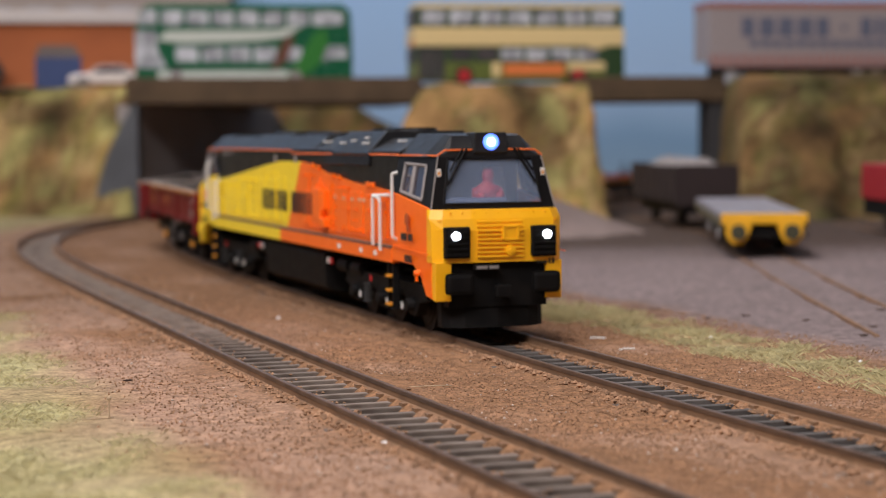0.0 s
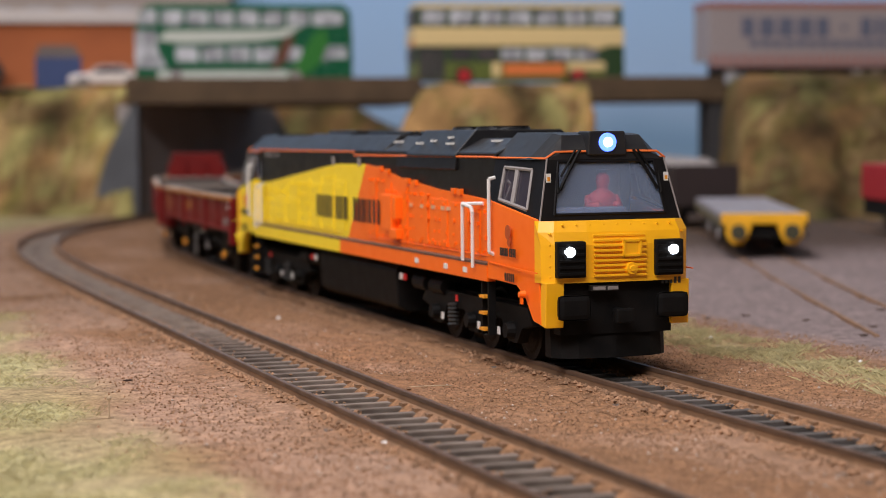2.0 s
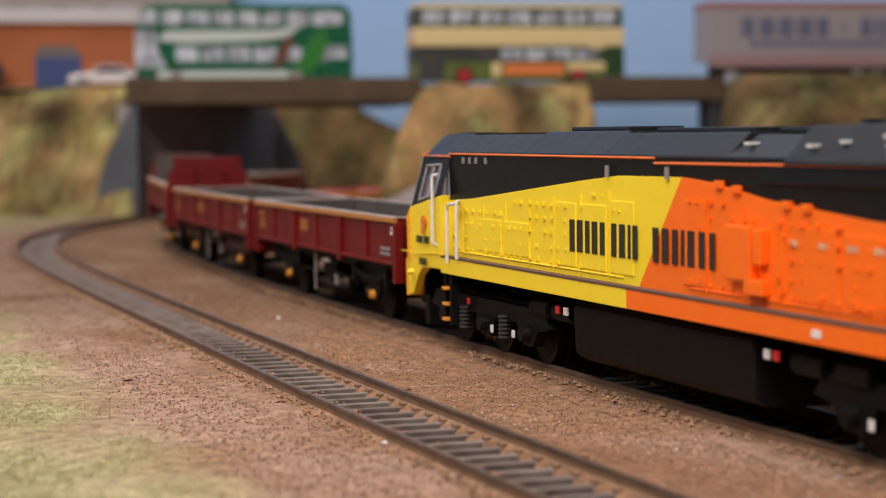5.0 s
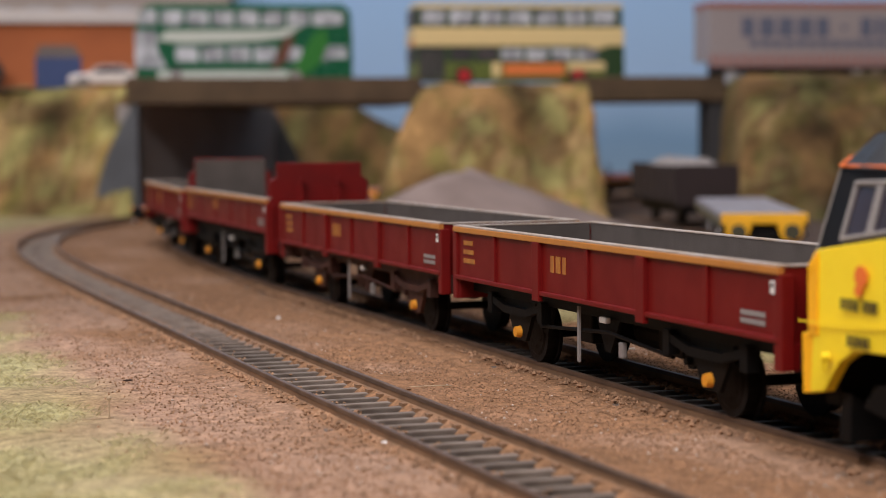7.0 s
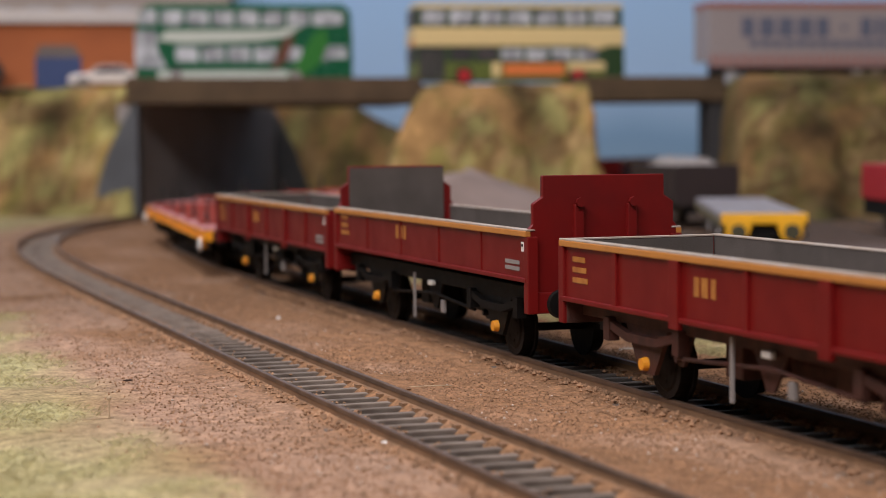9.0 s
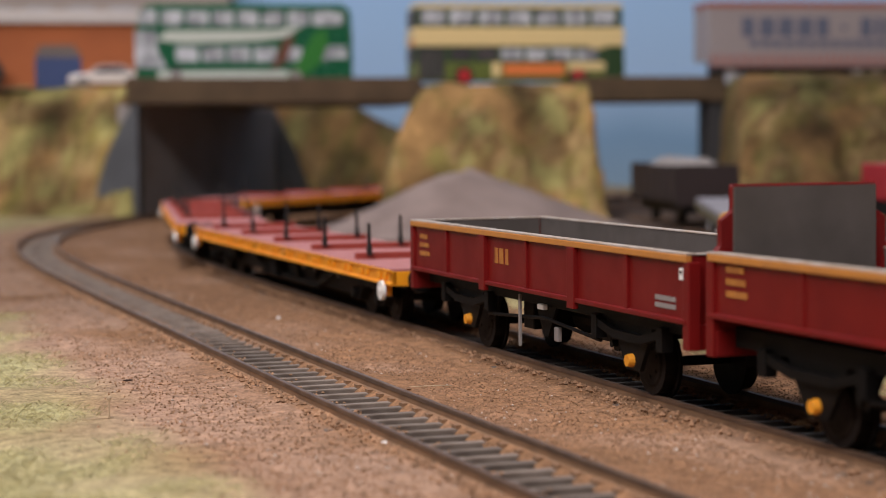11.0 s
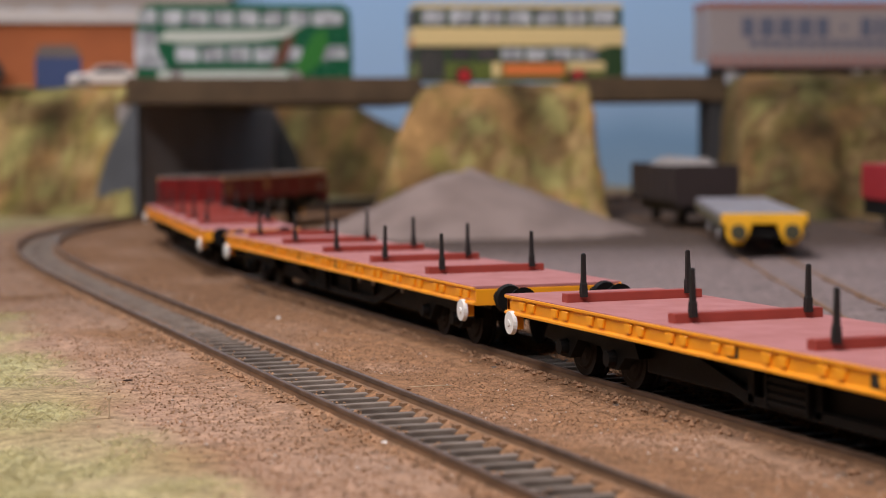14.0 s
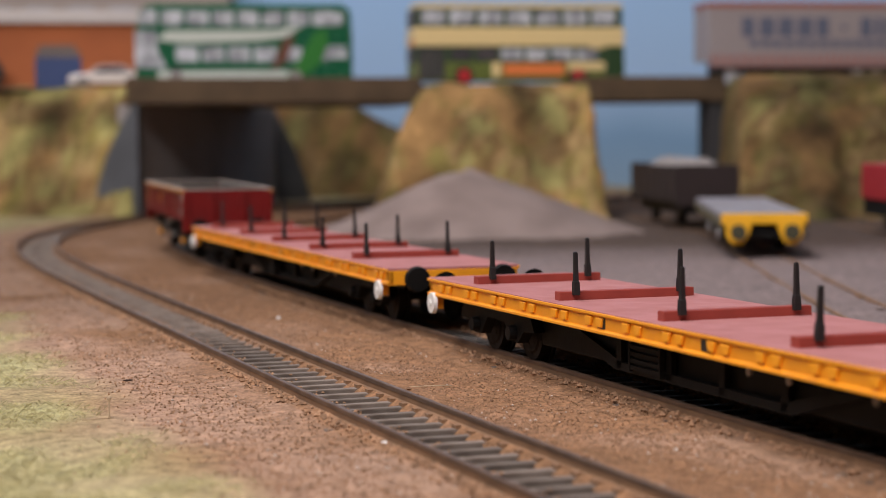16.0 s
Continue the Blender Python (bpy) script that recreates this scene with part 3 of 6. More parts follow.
def debris():
    rng = random.Random(21)
    for x, y, r in ((-46, 531, 0.75), (-9.8, 312, 0.8), (-31, 441, 0.45), (66, 470, 0.6), (-22, 345, 0.5), (92, 420, 0.6)):
        bm = B()
        bmesh.ops.create_icosphere(bm, subdivisions=1, radius=r)
        for v in bm.verts:
            v.co *= rng.uniform(0.7, 1.15)
        o = part("stone_chip", bm, WHITE)
        o.location = (x * MM, y * MM, (lie(x, y) + r * 0.4) * MM)
        tagged(o, "pale stone chip lying on the earth", "stone", "stone chips")
    for x, y, a, l in ((43.5, 451, 25, 4.2), (38.4, 475, -22, 4.0), (-2.7, 384, 15, 9.0), (-63, 345, 30, 6)):
        bm = B()
        c, s = math.cos(radians(a)) * l / 2, math.sin(radians(a)) * l / 2
        pipe(bm, [(-c, -s, 0), (0, 0.15, 0.1), (c, s, 0)], 0.24 if l < 5 else 0.13)
        o = part("straw", bm, WHITE if l < 5 else STRAW)
        o.location = (x * MM, y * MM, (lie(x, y) + 0.25) * MM)
        tagged(o, "short pale straw lying on the ground", "straw", "straws")
    bm = B()
    pipe(bm, [(0, 0, -1), (0.1, 0, 3.6)], 0.16)
    bmesh.ops.create_icosphere(bm, subdivisions=1, radius=0.5, matrix=Matrix.Translation((0.1, 0, 3.8)))
    o = part("grass_stalk", bm, STRAW)
    o.location = (-61 * MM, 345 * MM, lie(-61, 345) * MM)
    tagged(o, "thin pale stalk standing in the grass", "plant")
    for x, y, r in ((-65.8, 396, 1.3), (83.5, 527, 2.2), (98, 514, 1.5), (61, 548, 1.8), (113, 500, 1.6), (104, 472, 1.4), (72, 520, 1.0), (124, 540, 1.7), (-41, 392, 0.9), (-38, 386, 0.7)):
        bm = B()
        for a in (0, 1.1, 2.3, 4.0):
            k = r * rng.uniform(0.5, 1.0)
            pipe(bm, [(0, 0, 0.3), (k * math.cos(a), k * math.sin(a), 0.35)], 0.2)
        o = part("dead_twig", bm, TWIG)
        o.location = (x * MM, y * MM, lie(x, y) * MM)
        tagged(o, "small dark brown twig on the ground", "twig", "twigs")


# ---- bridge, banks, sky ----
BA = radians(10.3)
BE, BN = Vector((math.cos(BA), math.sin(BA), 0)), Vector((-math.sin(BA), math.cos(BA), 0))
B0 = Vector((-104, 1240, 0))
BRIDGE = Matrix.Translation(B0 * MM) @ Matrix.Rotation(BA, 4, "Z")
ROAD_Z = 81.0


def bridge():
    """Local x runs along the road's near edge, y across it."""
    br = thing("road_bridge", "weathered brown concrete road bridge over the tracks", "bridge", kind="structure", m=BRIDGE)
    bm = B()
    box(bm, -98, 420, 0.5, 108, 69, 80.4, 0.8)
    box(bm, -98, 100, 108, 200, 69, 80.4, 0.8)
    part("deck_slab", bm, CONCRETE, br)
    bm = B()
    box(bm, -99, 92, -1.5, 4, 69.3, 85.8, 0.8)
    part("parapet", bm, CONCRETE, br, "plain brown parapet beam")
    bm = B()
    box(bm, 196, 300, -1.5, 4, 69.3, 85.8, 0.8)
    part("parapet", bm, CONCRETE, br, "plain brown parapet beam")
    bm = B()
    box(bm, -98, 560, 4, 108, 80.4, ROAD_Z, 0)
    box(bm, -330, -98, 46, 108, 80.4, ROAD_Z, 0)
    part("road_surface", bm, ROADMAT, br, "grey road surface")
    bm = B()
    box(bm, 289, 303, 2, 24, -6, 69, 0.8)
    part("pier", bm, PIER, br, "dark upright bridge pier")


def abutment():
    ab = thing("bridge_abutment", "dark brown abutment wall with sloped grey wing walls", "abutment", kind="structure")
    d = Vector((68, 240, 0)).normalized()
    m = Matrix.Translation(Vector((-197, 1238, 0)) * MM) @ Matrix.Rotation(math.atan2(d.y, d.x), 4, "Z")
    bm = B()
    box(bm, 0, 250, 0, 14, -6, 69, 0.5)
    o = part("abutment_wall", bm, ABUT, ab, "shaded brown wall beside the tracks")
    o.matrix_basis = m
    bm = B()
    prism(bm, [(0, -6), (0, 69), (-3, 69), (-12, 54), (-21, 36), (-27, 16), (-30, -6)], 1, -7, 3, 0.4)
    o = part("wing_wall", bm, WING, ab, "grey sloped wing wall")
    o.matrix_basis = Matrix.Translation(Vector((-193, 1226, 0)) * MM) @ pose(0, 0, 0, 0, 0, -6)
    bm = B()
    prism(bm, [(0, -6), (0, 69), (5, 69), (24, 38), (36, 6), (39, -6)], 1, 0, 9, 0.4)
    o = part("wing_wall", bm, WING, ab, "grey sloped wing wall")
    o.matrix_basis = Matrix.Translation(Vector((-134, 1478, 0)) * MM) @ pose(0, 0, 0, 0, 0, 35)


SCENIC_COLS = ((0.37, 0.215, 0.085), (0.25, 0.205, 0.058), (0.43, 0.29, 0.13), (0.20, 0.11, 0.042), (0.39, 0.34, 0.125))


def hill(name, label, x0, x1, y0, y1, step, height, tint=1.0, green=0.5):
    """A bank of scenic scatter: a height field with rough clumps."""
    xs, ys = np.arange(x0, x1 + 0.1, step), np.arange(y0, y1 + 0.1, step)
    verts, cols = [], []
    for y in ys:
        for x in xs:
            h = height(x, y)
            k = smooth01((h + 2) / 12)
            bump = (5 * n3(x / 22, y / 22, h / 22) + 2.6 * n3(x / 8, y / 8, h / 8)) * k
            verts.append((x + 0.7 * bump, y - bump * 0.9, h - 3.6 + 0.35 * bump))
            t = n3(x / 26, y / 40, h / 22 + 7) * 1.5 + 0.6 * n3(x / 9, y / 9, h / 8) + green
            i = min(max(t, 0), 0.999) * (len(SCENIC_COLS) - 1)
            c = Vector(SCENIC_COLS[int(i)]).lerp(Vector(SCENIC_COLS[int(i) + 1]), i - int(i))
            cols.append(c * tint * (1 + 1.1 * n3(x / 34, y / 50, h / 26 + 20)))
    w = len(xs)
    faces = [(j * w + i, j * w + i + 1, (j + 1) * w + i + 1, (j + 1) * w + i) for j in range(len(ys) - 1) for i in range(w - 1)]
    ob = raw(name, verts, faces, SCENIC, True)
    at = ob.data.color_attributes.new("soil", "FLOAT_COLOR", "POINT")
    at.data.foreach_set("color", [v for c in cols for v in (*c, 1.0)])
    return tagged(ob, label, "embankment", "scenic banks", "structure")


def banks():
    def mound(x, y):
        d = ((x + 62) * 0.848 - (y - 1157) * 0.53 - 21) / 10
        a = (x + 50 + 6 * n3(y / 20, 1)) / 46 + (y - 1160) / 400
        return 82 * min(smooth01(min(a, 1) ** 0.8 if a > 0 else 0), smooth01((99 - x) / 10), smooth01((y - 1118) / 52) ** 0.7, smooth01(d), smooth01((1262 - y) / 12))
    hill("mound", "steep olive brown grassed mound under the road bridge", -70, 125, 1095, 1275, 3, mound, 0.62, 0.25)

    def left(x, y):
        t = smooth01((y - 1212 + 0.08 * (x + 200)) / 48) ** 0.75
        return 84.5 * min(t, max(0, min(1, (-196 - x) / 10)))
    hill("embankment_left", "grassed green and ochre road embankment", -560, -192, 1195, 1420, 4, left, 0.66, 0.6)

    def right(x, y):
        edge = (x - 170 - 0.06 * (y - 1100)) / 16
        front = (y - 1085 - 0.12 * (x - 180) + 14 * n3(x / 40, 4)) / 120
        return 88 * min(smooth01(edge + 0.1), smooth01(front) ** 0.7)
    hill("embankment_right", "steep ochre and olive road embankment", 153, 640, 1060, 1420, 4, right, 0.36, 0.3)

    def back(x, y):
        top = max(0, min(78, 71 - (x + 68) * 0.49)) * smooth01((100 - x) / 60)
        return top * smooth01((y - 1560) / 45)
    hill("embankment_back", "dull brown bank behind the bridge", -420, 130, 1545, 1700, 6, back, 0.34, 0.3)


def heap():
    rng = random.Random(2)
    verts, faces = [], []
    n, rings = 72, 26
    verts.append((14, 1000, 31.0))
    for j in range(1, rings):
        t = j / (rings - 1)
        for i in range(n):
            a = 2 * math.pi * i / n
            r = 88 * t * (1 + 0.10 * n3(math.cos(a) * 1.4, math.sin(a) * 1.4, 4))
            z = 34.5 * max(0, (1 - t)) ** 1.08 - 3.4 + 0.8 * n3(math.cos(a) * r / 9, math.sin(a) * r / 9)
            z -= 1.6 * math.exp(-(r / 9) ** 2)
            s = 9 * math.exp(-((math.cos(a) * r + 26) ** 2 + (math.sin(a) * r + 30) ** 2) / 700)
            verts.append((14 + math.cos(a) * r, 1000 + math.sin(a) * r, z + s * (1 - t)))
    faces += [(0, 1 + i, 1 + (i + 1) % n) for i in range(n)]
    for j in range(rings - 2):
        for i in range(n):
            a, b = 1 + j * n + i, 1 + j * n + (i + 1) % n
            faces.append((a, a + n, b + n, b))
    tagged(raw("gravel_pile", verts, faces, PILE, True), "grey pink crushed gravel piled in the yard", "gravel pile", kind="stuff")


def backdrop():
    bm = B()
    box(bm, -1500, 2200, 1830, 1850, -10, 900)
    o = part("backdrop", bm, SKYBOARD)
    tagged(o, "painted blue sky backdrop board", "backdrop", kind="structure")


# ---- hall round the layout ----
def baseboard():
    bm = B()
    box(bm, -1498, 2198, -1698, 1988, -880, -9, 2)
    o = part("baseboard", bm, mat("baseboard_plywood", (0.32, 0.2, 0.1), 0.7, scale=20, fine=200))
    tagged(o, "plain plywood baseboard under the layout", "baseboard", kind="structure")


def hall():
    paint = mat("hall_wall_paint", (0.6, 0.56, 0.5), 0.8, scale=2, fine=60)
    floor = mat("hall_floor", (0.25, 0.2, 0.16), 0.6, scale=3, fine=60)
    w_ = 2700
    for name, b, m, label in (("wall_back", (-w_, w_, -w_ - 100, -w_, -900, 2300), paint, "plain pale hall wall"), ("wall_left", (-w_ - 100, -w_, -w_, w_, -900, 2300), paint, "plain pale hall wall"),
                       ("wall_right", (w_, w_ + 100, -w_, w_, -900, 2300), paint, "plain pale hall wall"), ("wall_far", (-w_, w_, w_, w_ + 100, -900, 2300), paint, "plain pale hall wall"),
                       ("floor", (-w_ - 100, w_ + 100, -w_ - 100, w_ + 100, -1000, -900), floor, "plain brown hall floor"), ("ceiling", (-w_ - 100, w_ + 100, -w_ - 100, w_ + 100, 2300, 2400), paint, "plain pale hall ceiling")):
        bm = B()
        box(bm, *b)
        tagged(part(name, bm, m), label, name.split("_")[0], kind="structure")


# ---- rolling stock: local x forward, y to its left, z up from the rail head ----
def wheelset(parent, x, r, rust=False, boxes=None):
    bm = B()
    for s in (-1, 1):
        cyl(bm, (0, s * 7.1, 0), (0, s * 9.6, 0), r, r, 22)
        cyl(bm, (0, s * 6.5, 0), (0, s * 7.1, 0), r + 0.8, r + 0.8, 22)
        cyl(bm, (0, s * 9.6, 0), (0, s * 9.9, 0), r * 0.78, r * 0.7, 20)
        for k in range(6):
            a = k * math.pi / 3
            box(bm, r * 0.45 * math.cos(a) - 0.35, r * 0.45 * math.cos(a) + 0.35, s * 9.9 - 0.1, s * 9.9 + 0.1, r * 0.45 * math.sin(a) - 0.35, r * 0.45 * math.sin(a) + 0.35)
    cyl(bm, (0, -9, 0), (0, 9, 0), 1.0, seg=8)
    o = part("wheelset", bm, TYRE, parent, "dark rusty steel wheels on an axle")
    o.location = (x * MM, 0, r * MM)
    return o


def letters(parent, widths, x, z, h, y, s, material, gap=0.55, label="row of dark lettering bars"):
    """Upright bars of the size of letters along the side s."""
    bm = B()
    for w in widths:
        if w > 0:
            yy = (s * y, s * (y + 0.12)) if s > 0 else (s * (y + 0.12), s * y)
            box(bm, x, x + w * 0.74, *yy, z, z + h)
        x += abs(w) + gap
    part("lettering", bm, material, parent, label)


def cab(loco, d):
    """One cab; d is +1 at the front, -1 at the rear."""
    skin = ORANGE if d > 0 else YELLOW

    def X(v):
        return d * (136 + v)

    def drawn_in(bm):
        """The cab narrows towards its front."""
        for v in bm.verts:
            v.co.y *= 1 - 0.075 * min(max((v.co.x * d - 107) / 28, 0), 1)
    # lower cab side, cut away over the bogie
    for s in (-1, 1):
        bm = B()
        prism(bm, [(X(-29), 20), (X(-29), 34.6), (X(-3.4), 31.1), (X(-1.6), 9.6), (X(-5.5), 10.2), (X(-9.5), 14.8), (X(-14), 17.0), (X(-24), 17.4), (X(-29), 17.4)], 1, s * 15.2, s * 17.4, 0.15)
        drawn_in(bm)
        part("cab_side", bm, skin, loco, "orange cab side" if d > 0 else "yellow cab side")
        bm = B()
        # black upper side with a window opening
        quad = [(X(-29), s * 17.2, 34.5), (X(-2.9), s * 15.8, 30.8), (X(-5.4), s * 13.1, 43.4), (X(-29), s * 15.2, 43.4)]
        hole = holed(bm, quad, 0.22, 0.76, 0.1, 0.8)
        part("cab_upper_side", bm, BLACK, loco)
        a, b, c, e = hole
        bm = B()
        for p, q in ((a, b), (b, c), (c, e), (e, a)):
            cyl(bm, p, q, 0.42, seg=6)
        m1, m2 = (a + b) / 2, (c + e) / 2
        cyl(bm, m1, m2, 0.38, seg=6)
        m1, m2 = a * 0.56 + b * 0.44, e * 0.56 + c * 0.44
        cyl(bm, m1, m2, 0.38, seg=6)
        w = part("side_window", bm, SILVER, loco, "silver framed sliding cab window")
        bm = B()
        bm.faces.new([bm.verts.new(p + Vector((0, -s * 0.25, 0))) for p in hole])
        part("pane", bm, DARKGLASS, w)
        # corner seam
        bm = B()
        cyl(bm, (X(-2.8), s * 15.75, 30.8), (X(-5.3), s * 13.1, 43.5), 0.2, seg=5)
        part("corner_strip", bm, SILVER, loco)
    # yellow nose
    bm = B()
    outline = [(-1.8, 16.7), (0.2, 14.0), (0.9, 7.0), (0.9, -7.0), (0.2, -14.0), (-1.8, -16.7)]
    low = [(-1.2, 16.5), (0.9, 14.2), (1.5, 6.6), (1.5, -6.6), (0.9, -14.2), (-1.2, -16.5)]
    rings = [[(X(-4), 16.5, z)] + [(X(px), y * k, z) for px, y in pts] + [(X(-4), -16.5, z)] for z, pts, k in
             ((18.3, low, 0.985), (26.0, low, 0.99), (28.6, outline, 1.0), (30.8, [(p - 1.0, y) for p, y in outline], 0.96))]
    loft(bm, rings)
    nose = part("nose", bm, NOSE, loco, "warning yellow cab nose")
    for s in (-1, 1):
        bm = B()
        prism(bm, [(X(-1.9), 18.4), (X(0.9), 18.4), (X(0.5), 9.2), (X(-2.6), 9.6)], 1, s * 12.0, s * 16.0, 0.15)
        part("nose_leg", bm, NOSE, nose)
        bm = B()
        box(bm, min(X(-1.2), X(2.4)), max(X(-1.2), X(2.4)), s * 10.9 - 3.15, s * 10.9 + 3.15, 19.4, 26.8, 0.4)
        for k in range(5):
            box(bm, min(X(2.3), X(2.8)), max(X(2.3), X(2.8)), s * 10.9 - 2.8, s * 10.9 + 2.8, 20.0 + k * 1.3, 20.5 + k * 1.3)
        lamp = part("headlight", bm, FRAME, loco, "black louvred headlight cluster")
        if d > 0:
            bm = B()
            cyl(bm, (X(2.3), s * 11.5, 24.7), (X(3.2), s * 11.5, 24.7), 1.05, 1.0, 20)
            part("lens", bm, LAMPCORE, lamp, "glowing white lens")
        # buffer
        bm = B()
        box(bm, min(X(-1), X(2.6)), max(X(-1), X(2.6)), s * 10.9 - 1.6, s * 10.9 + 1.6, 12.2, 15.2, 0.4)
        box(bm, min(X(2.6), X(4)), max(X(2.6), X(4)), s * 10.9 - 3.5, s * 10.9 + 3.5, 10.9, 16.0, 1.1)
        part("buffer", bm, FRAME, loco, "broad black buffer")
        # marker tag beside the windscreen
        bm = B()
        box(bm, min(X(-5.2), X(-4.25)), max(X(-5.2), X(-4.25)), s * 13.2 - 0.5, s * 13.2 + 0.5, 38.6, 40.4)
        tag = part("marker_tag", bm, WHITE, loco)
        bm = B()
        box(bm, min(X(-4.3), X(-4.15)), max(X(-4.3), X(-4.15)), s * 13.2 - 0.28, s * 13.2 + 0.28, 38.9, 39.7)
        part("tag_mark", bm, AMBER, tag)
    # grille ribs and hatch on the nose
    bm = B()
    for k in range(9):
        z = 19.4 + k * 1.02
        zz = max(0.0, (k - 6) * 0.35)
        box(bm, min(X(0.4), X(2.1 - zz)), max(X(0.4), X(2.1 - zz)), -5.8, 5.8, z, z + 0.55, 0.15)
    part("nose_grille", bm, NOSE, nose, "ribbed yellow nose grille")
    bm = B()
    for y0, y1, z0, z1 in ((0.4, 4.6, 26.4, 27.0), (0.4, 4.6, 23.4, 24.0), (0.4, 1.0, 23.4, 27.0), (4.0, 4.6, 23.4, 27.0)):
        box(bm, min(X(1.2), X(2.5)), max(X(1.2), X(2.5)), y0, y1, z0, z1, 0.15)
    box(bm, min(X(1.0), X(2.2)), max(X(1.0), X(2.2)), 0.8, 4.2, 23.8, 26.6, 0.2)
    cyl(bm, (X(1.4), 2.4, 21.0), (X(2.6), 2.4, 21.0), 1.5, 1.2, 14)
    cyl(bm, (X(2.6), 2.4, 21.0), (X(2.9), 2.4, 21.0), 0.7, 0.6, 10)
    part("nose_hatch", bm, NOSE, nose)
    bm = B()
    for k in range(9):
        cyl(bm, (X(-0.4), -12 + k * 3, 30.0), (X(0.35), -12 + k * 3, 30.0), 0.22, seg=6)
    for sy in (-1, 1):
        for k in range(5):
            cyl(bm, (X(-0.6), sy * 14.8, 19.5 + k * 2.2), (X(0.4), sy * 14.8, 19.5 + k * 2.2), 0.2, seg=6)
    tagged(part("rivet_row", bm, NOSE, nose), kind="stuff")
    bm = B()
    box(bm, min(X(0.0), X(1.9)), max(X(0.0), X(1.9)), -6.4, -0.4, 16.6, 17.7)
    part("label_strip", bm, LETTER, nose)
    bm = B()
    for y0, y1 in ((-6.1, -3.4), (-2.9, -0.6)):
        box(bm, min(X(1.9), X(2.0)), max(X(1.9), X(2.0)), y0, y1, 16.8, 17.5)
    part("label_strip", bm, SILVER, nose)
    # number bars
    bm = B()
    for k in range(5):
        box(bm, min(X(0.85), X(1.05)), max(X(0.85), X(1.05)), -d * (13.9 - k * 1.0) if d < 0 else 9.6 + k * 0.95, (-d * (13.9 - k * 1.0) if d < 0 else 9.6 + k * 0.95) + 0.55, 17.4 + 0.2, 18.9)
    part("lettering", bm, LETTER, nose)
    # buffer beam, plough
    bm = B()
    prism(bm, [(12.4, 18.4), (12.4, 7.6), (-12.4, 7.6), (-12.4, 18.4)], 0, X(-4), X(-0.4))
    part("buffer_beam", bm, FRAME, loco)
    bm = B()
    loft(bm, [[(X(-7.5), y, z), (X(f_), y, z), (X(f_ + 0.6), y, 2.6), (X(-7.5), y, 2.6)] for y, z, f_ in ((-12.8, 9.8, -5.0), (-11.2, 8.8, -3.2), (-8, 8.4, -1.6), (0, 8.2, -0.8), (8, 8.4, -1.6), (11.2, 8.8, -3.2), (12.8, 9.8, -5.0))])
    part("snowplough", bm, FRAME, loco, "curved black snowplough")
    bm = B()
    cyl(bm, (X(-1), 0, 12), (X(3.4), 0, 12), 1.0, seg=8)
    box(bm, min(X(2.4), X(4.4)), max(X(2.4), X(4.4)), -2, 2, 10, 13, 0.4)
    part("coupling", bm, FRAME, loco)
    # windscreen surround with opening, glass, wipers
    bm = B()
    sc = [(X(-2.8), -d * 15.7, 30.8), (X(-2.8), d * 15.7, 30.8), (X(-5.3), d * 13.1, 43.6), (X(-5.3), -d * 13.1, 43.6)]
    hole = holed(bm, sc, 0.1, 0.9, 0.1, 0.93)
    front = part("windscreen_surround", bm, BLACK, loco)
    bm = B()
    ctr = sum(hole, Vector()) / 4
    ring = [p + (ctr - p) * -0.01 for p in hole]
    for p, q in zip(ring, ring[1:] + ring[:1]):
        cyl(bm, p, q, 0.3, seg=6)
    part("windscreen_seal", bm, BLACK, front)
    bm = B()
    bm.faces.new([bm.verts.new(p + Vector((-d * 0.25, 0, 0))) for p in hole])
    bm.faces.new([bm.verts.new(p + Vector((-d * 0.6, 0, 0))) for p in reversed(hole)])
    o = part("windscreen", bm, GLASS, front, "clear raked windscreen")
    o.visible_shadow = False
    for s in (-1, 1):
        bm = B()
        pipe(bm, [(X(-4.9), s * 6.0, 45.2), (X(-4.0), s * 9.4, 39.8), (X(-3.6), s * 11.0, 37.0)], 0.35)
        pipe(bm, [(X(-4.0), s * 11.4, 40.5), (X(-3.0), s * 11.6, 36.4)], 0.3)
        pipe(bm, [(X(-4.9), s * 7.0, 45.2), (X(-4.0), s * 10.6, 39.8)], 0.25)
        part("wiper", bm, FRAME, front)
    # roof of the cab, brow and lamp
    bm = B()
    loft(bm, [[(X(x), sy * y, z) for sy, y, z in ((1, a, 43.2), (1, b, zt), (-1, b, zt), (-1, a, 43.2))] for x, a, b, zt in
              ((-31, 15.5, 9.4, 48.8), (-12, 14.6, 9.0, 48.6), (-8, 13.8, 8.8, 48.2), (-5.2, 13.2, 10.0, 44.6))])
    part("cab_roof", bm, ROOF, loco, "sloped grey black cab roof")
    bm = B()
    prism(bm, [(-4.4, 44.0), (-4.0, 49.0), (4.0, 49.0), (4.4, 44.0)], 0, X(-10.5), X(-4.5), 0.25)
    box_lamp = part("lamp_housing", bm, ROOF, loco)
    bm = B()
    cyl(bm, (X(-4.6), 0, 46.7), (X(-4.0), 0, 46.7), 1.05, 1.0, 20)
    # blue glowing disc added behind the lens to imitate its halo
    if d > 0:
        rim = B()
        cyl(rim, (X(-4.6), 0, 46.7), (X(-4.15), 0, 46.7), 1.95, 1.9, 24)
        part("lamp_rim", rim, BLUEHALO, box_lamp, "glowing blue disc standing in for the lamp halo")
    part("top_headlight", bm, BLUELAMP if d > 0 else SILVER, box_lamp, "glowing blue white top headlight" if d > 0 else "unlit top headlight")
    # orange lining round the cab
    bm = B()
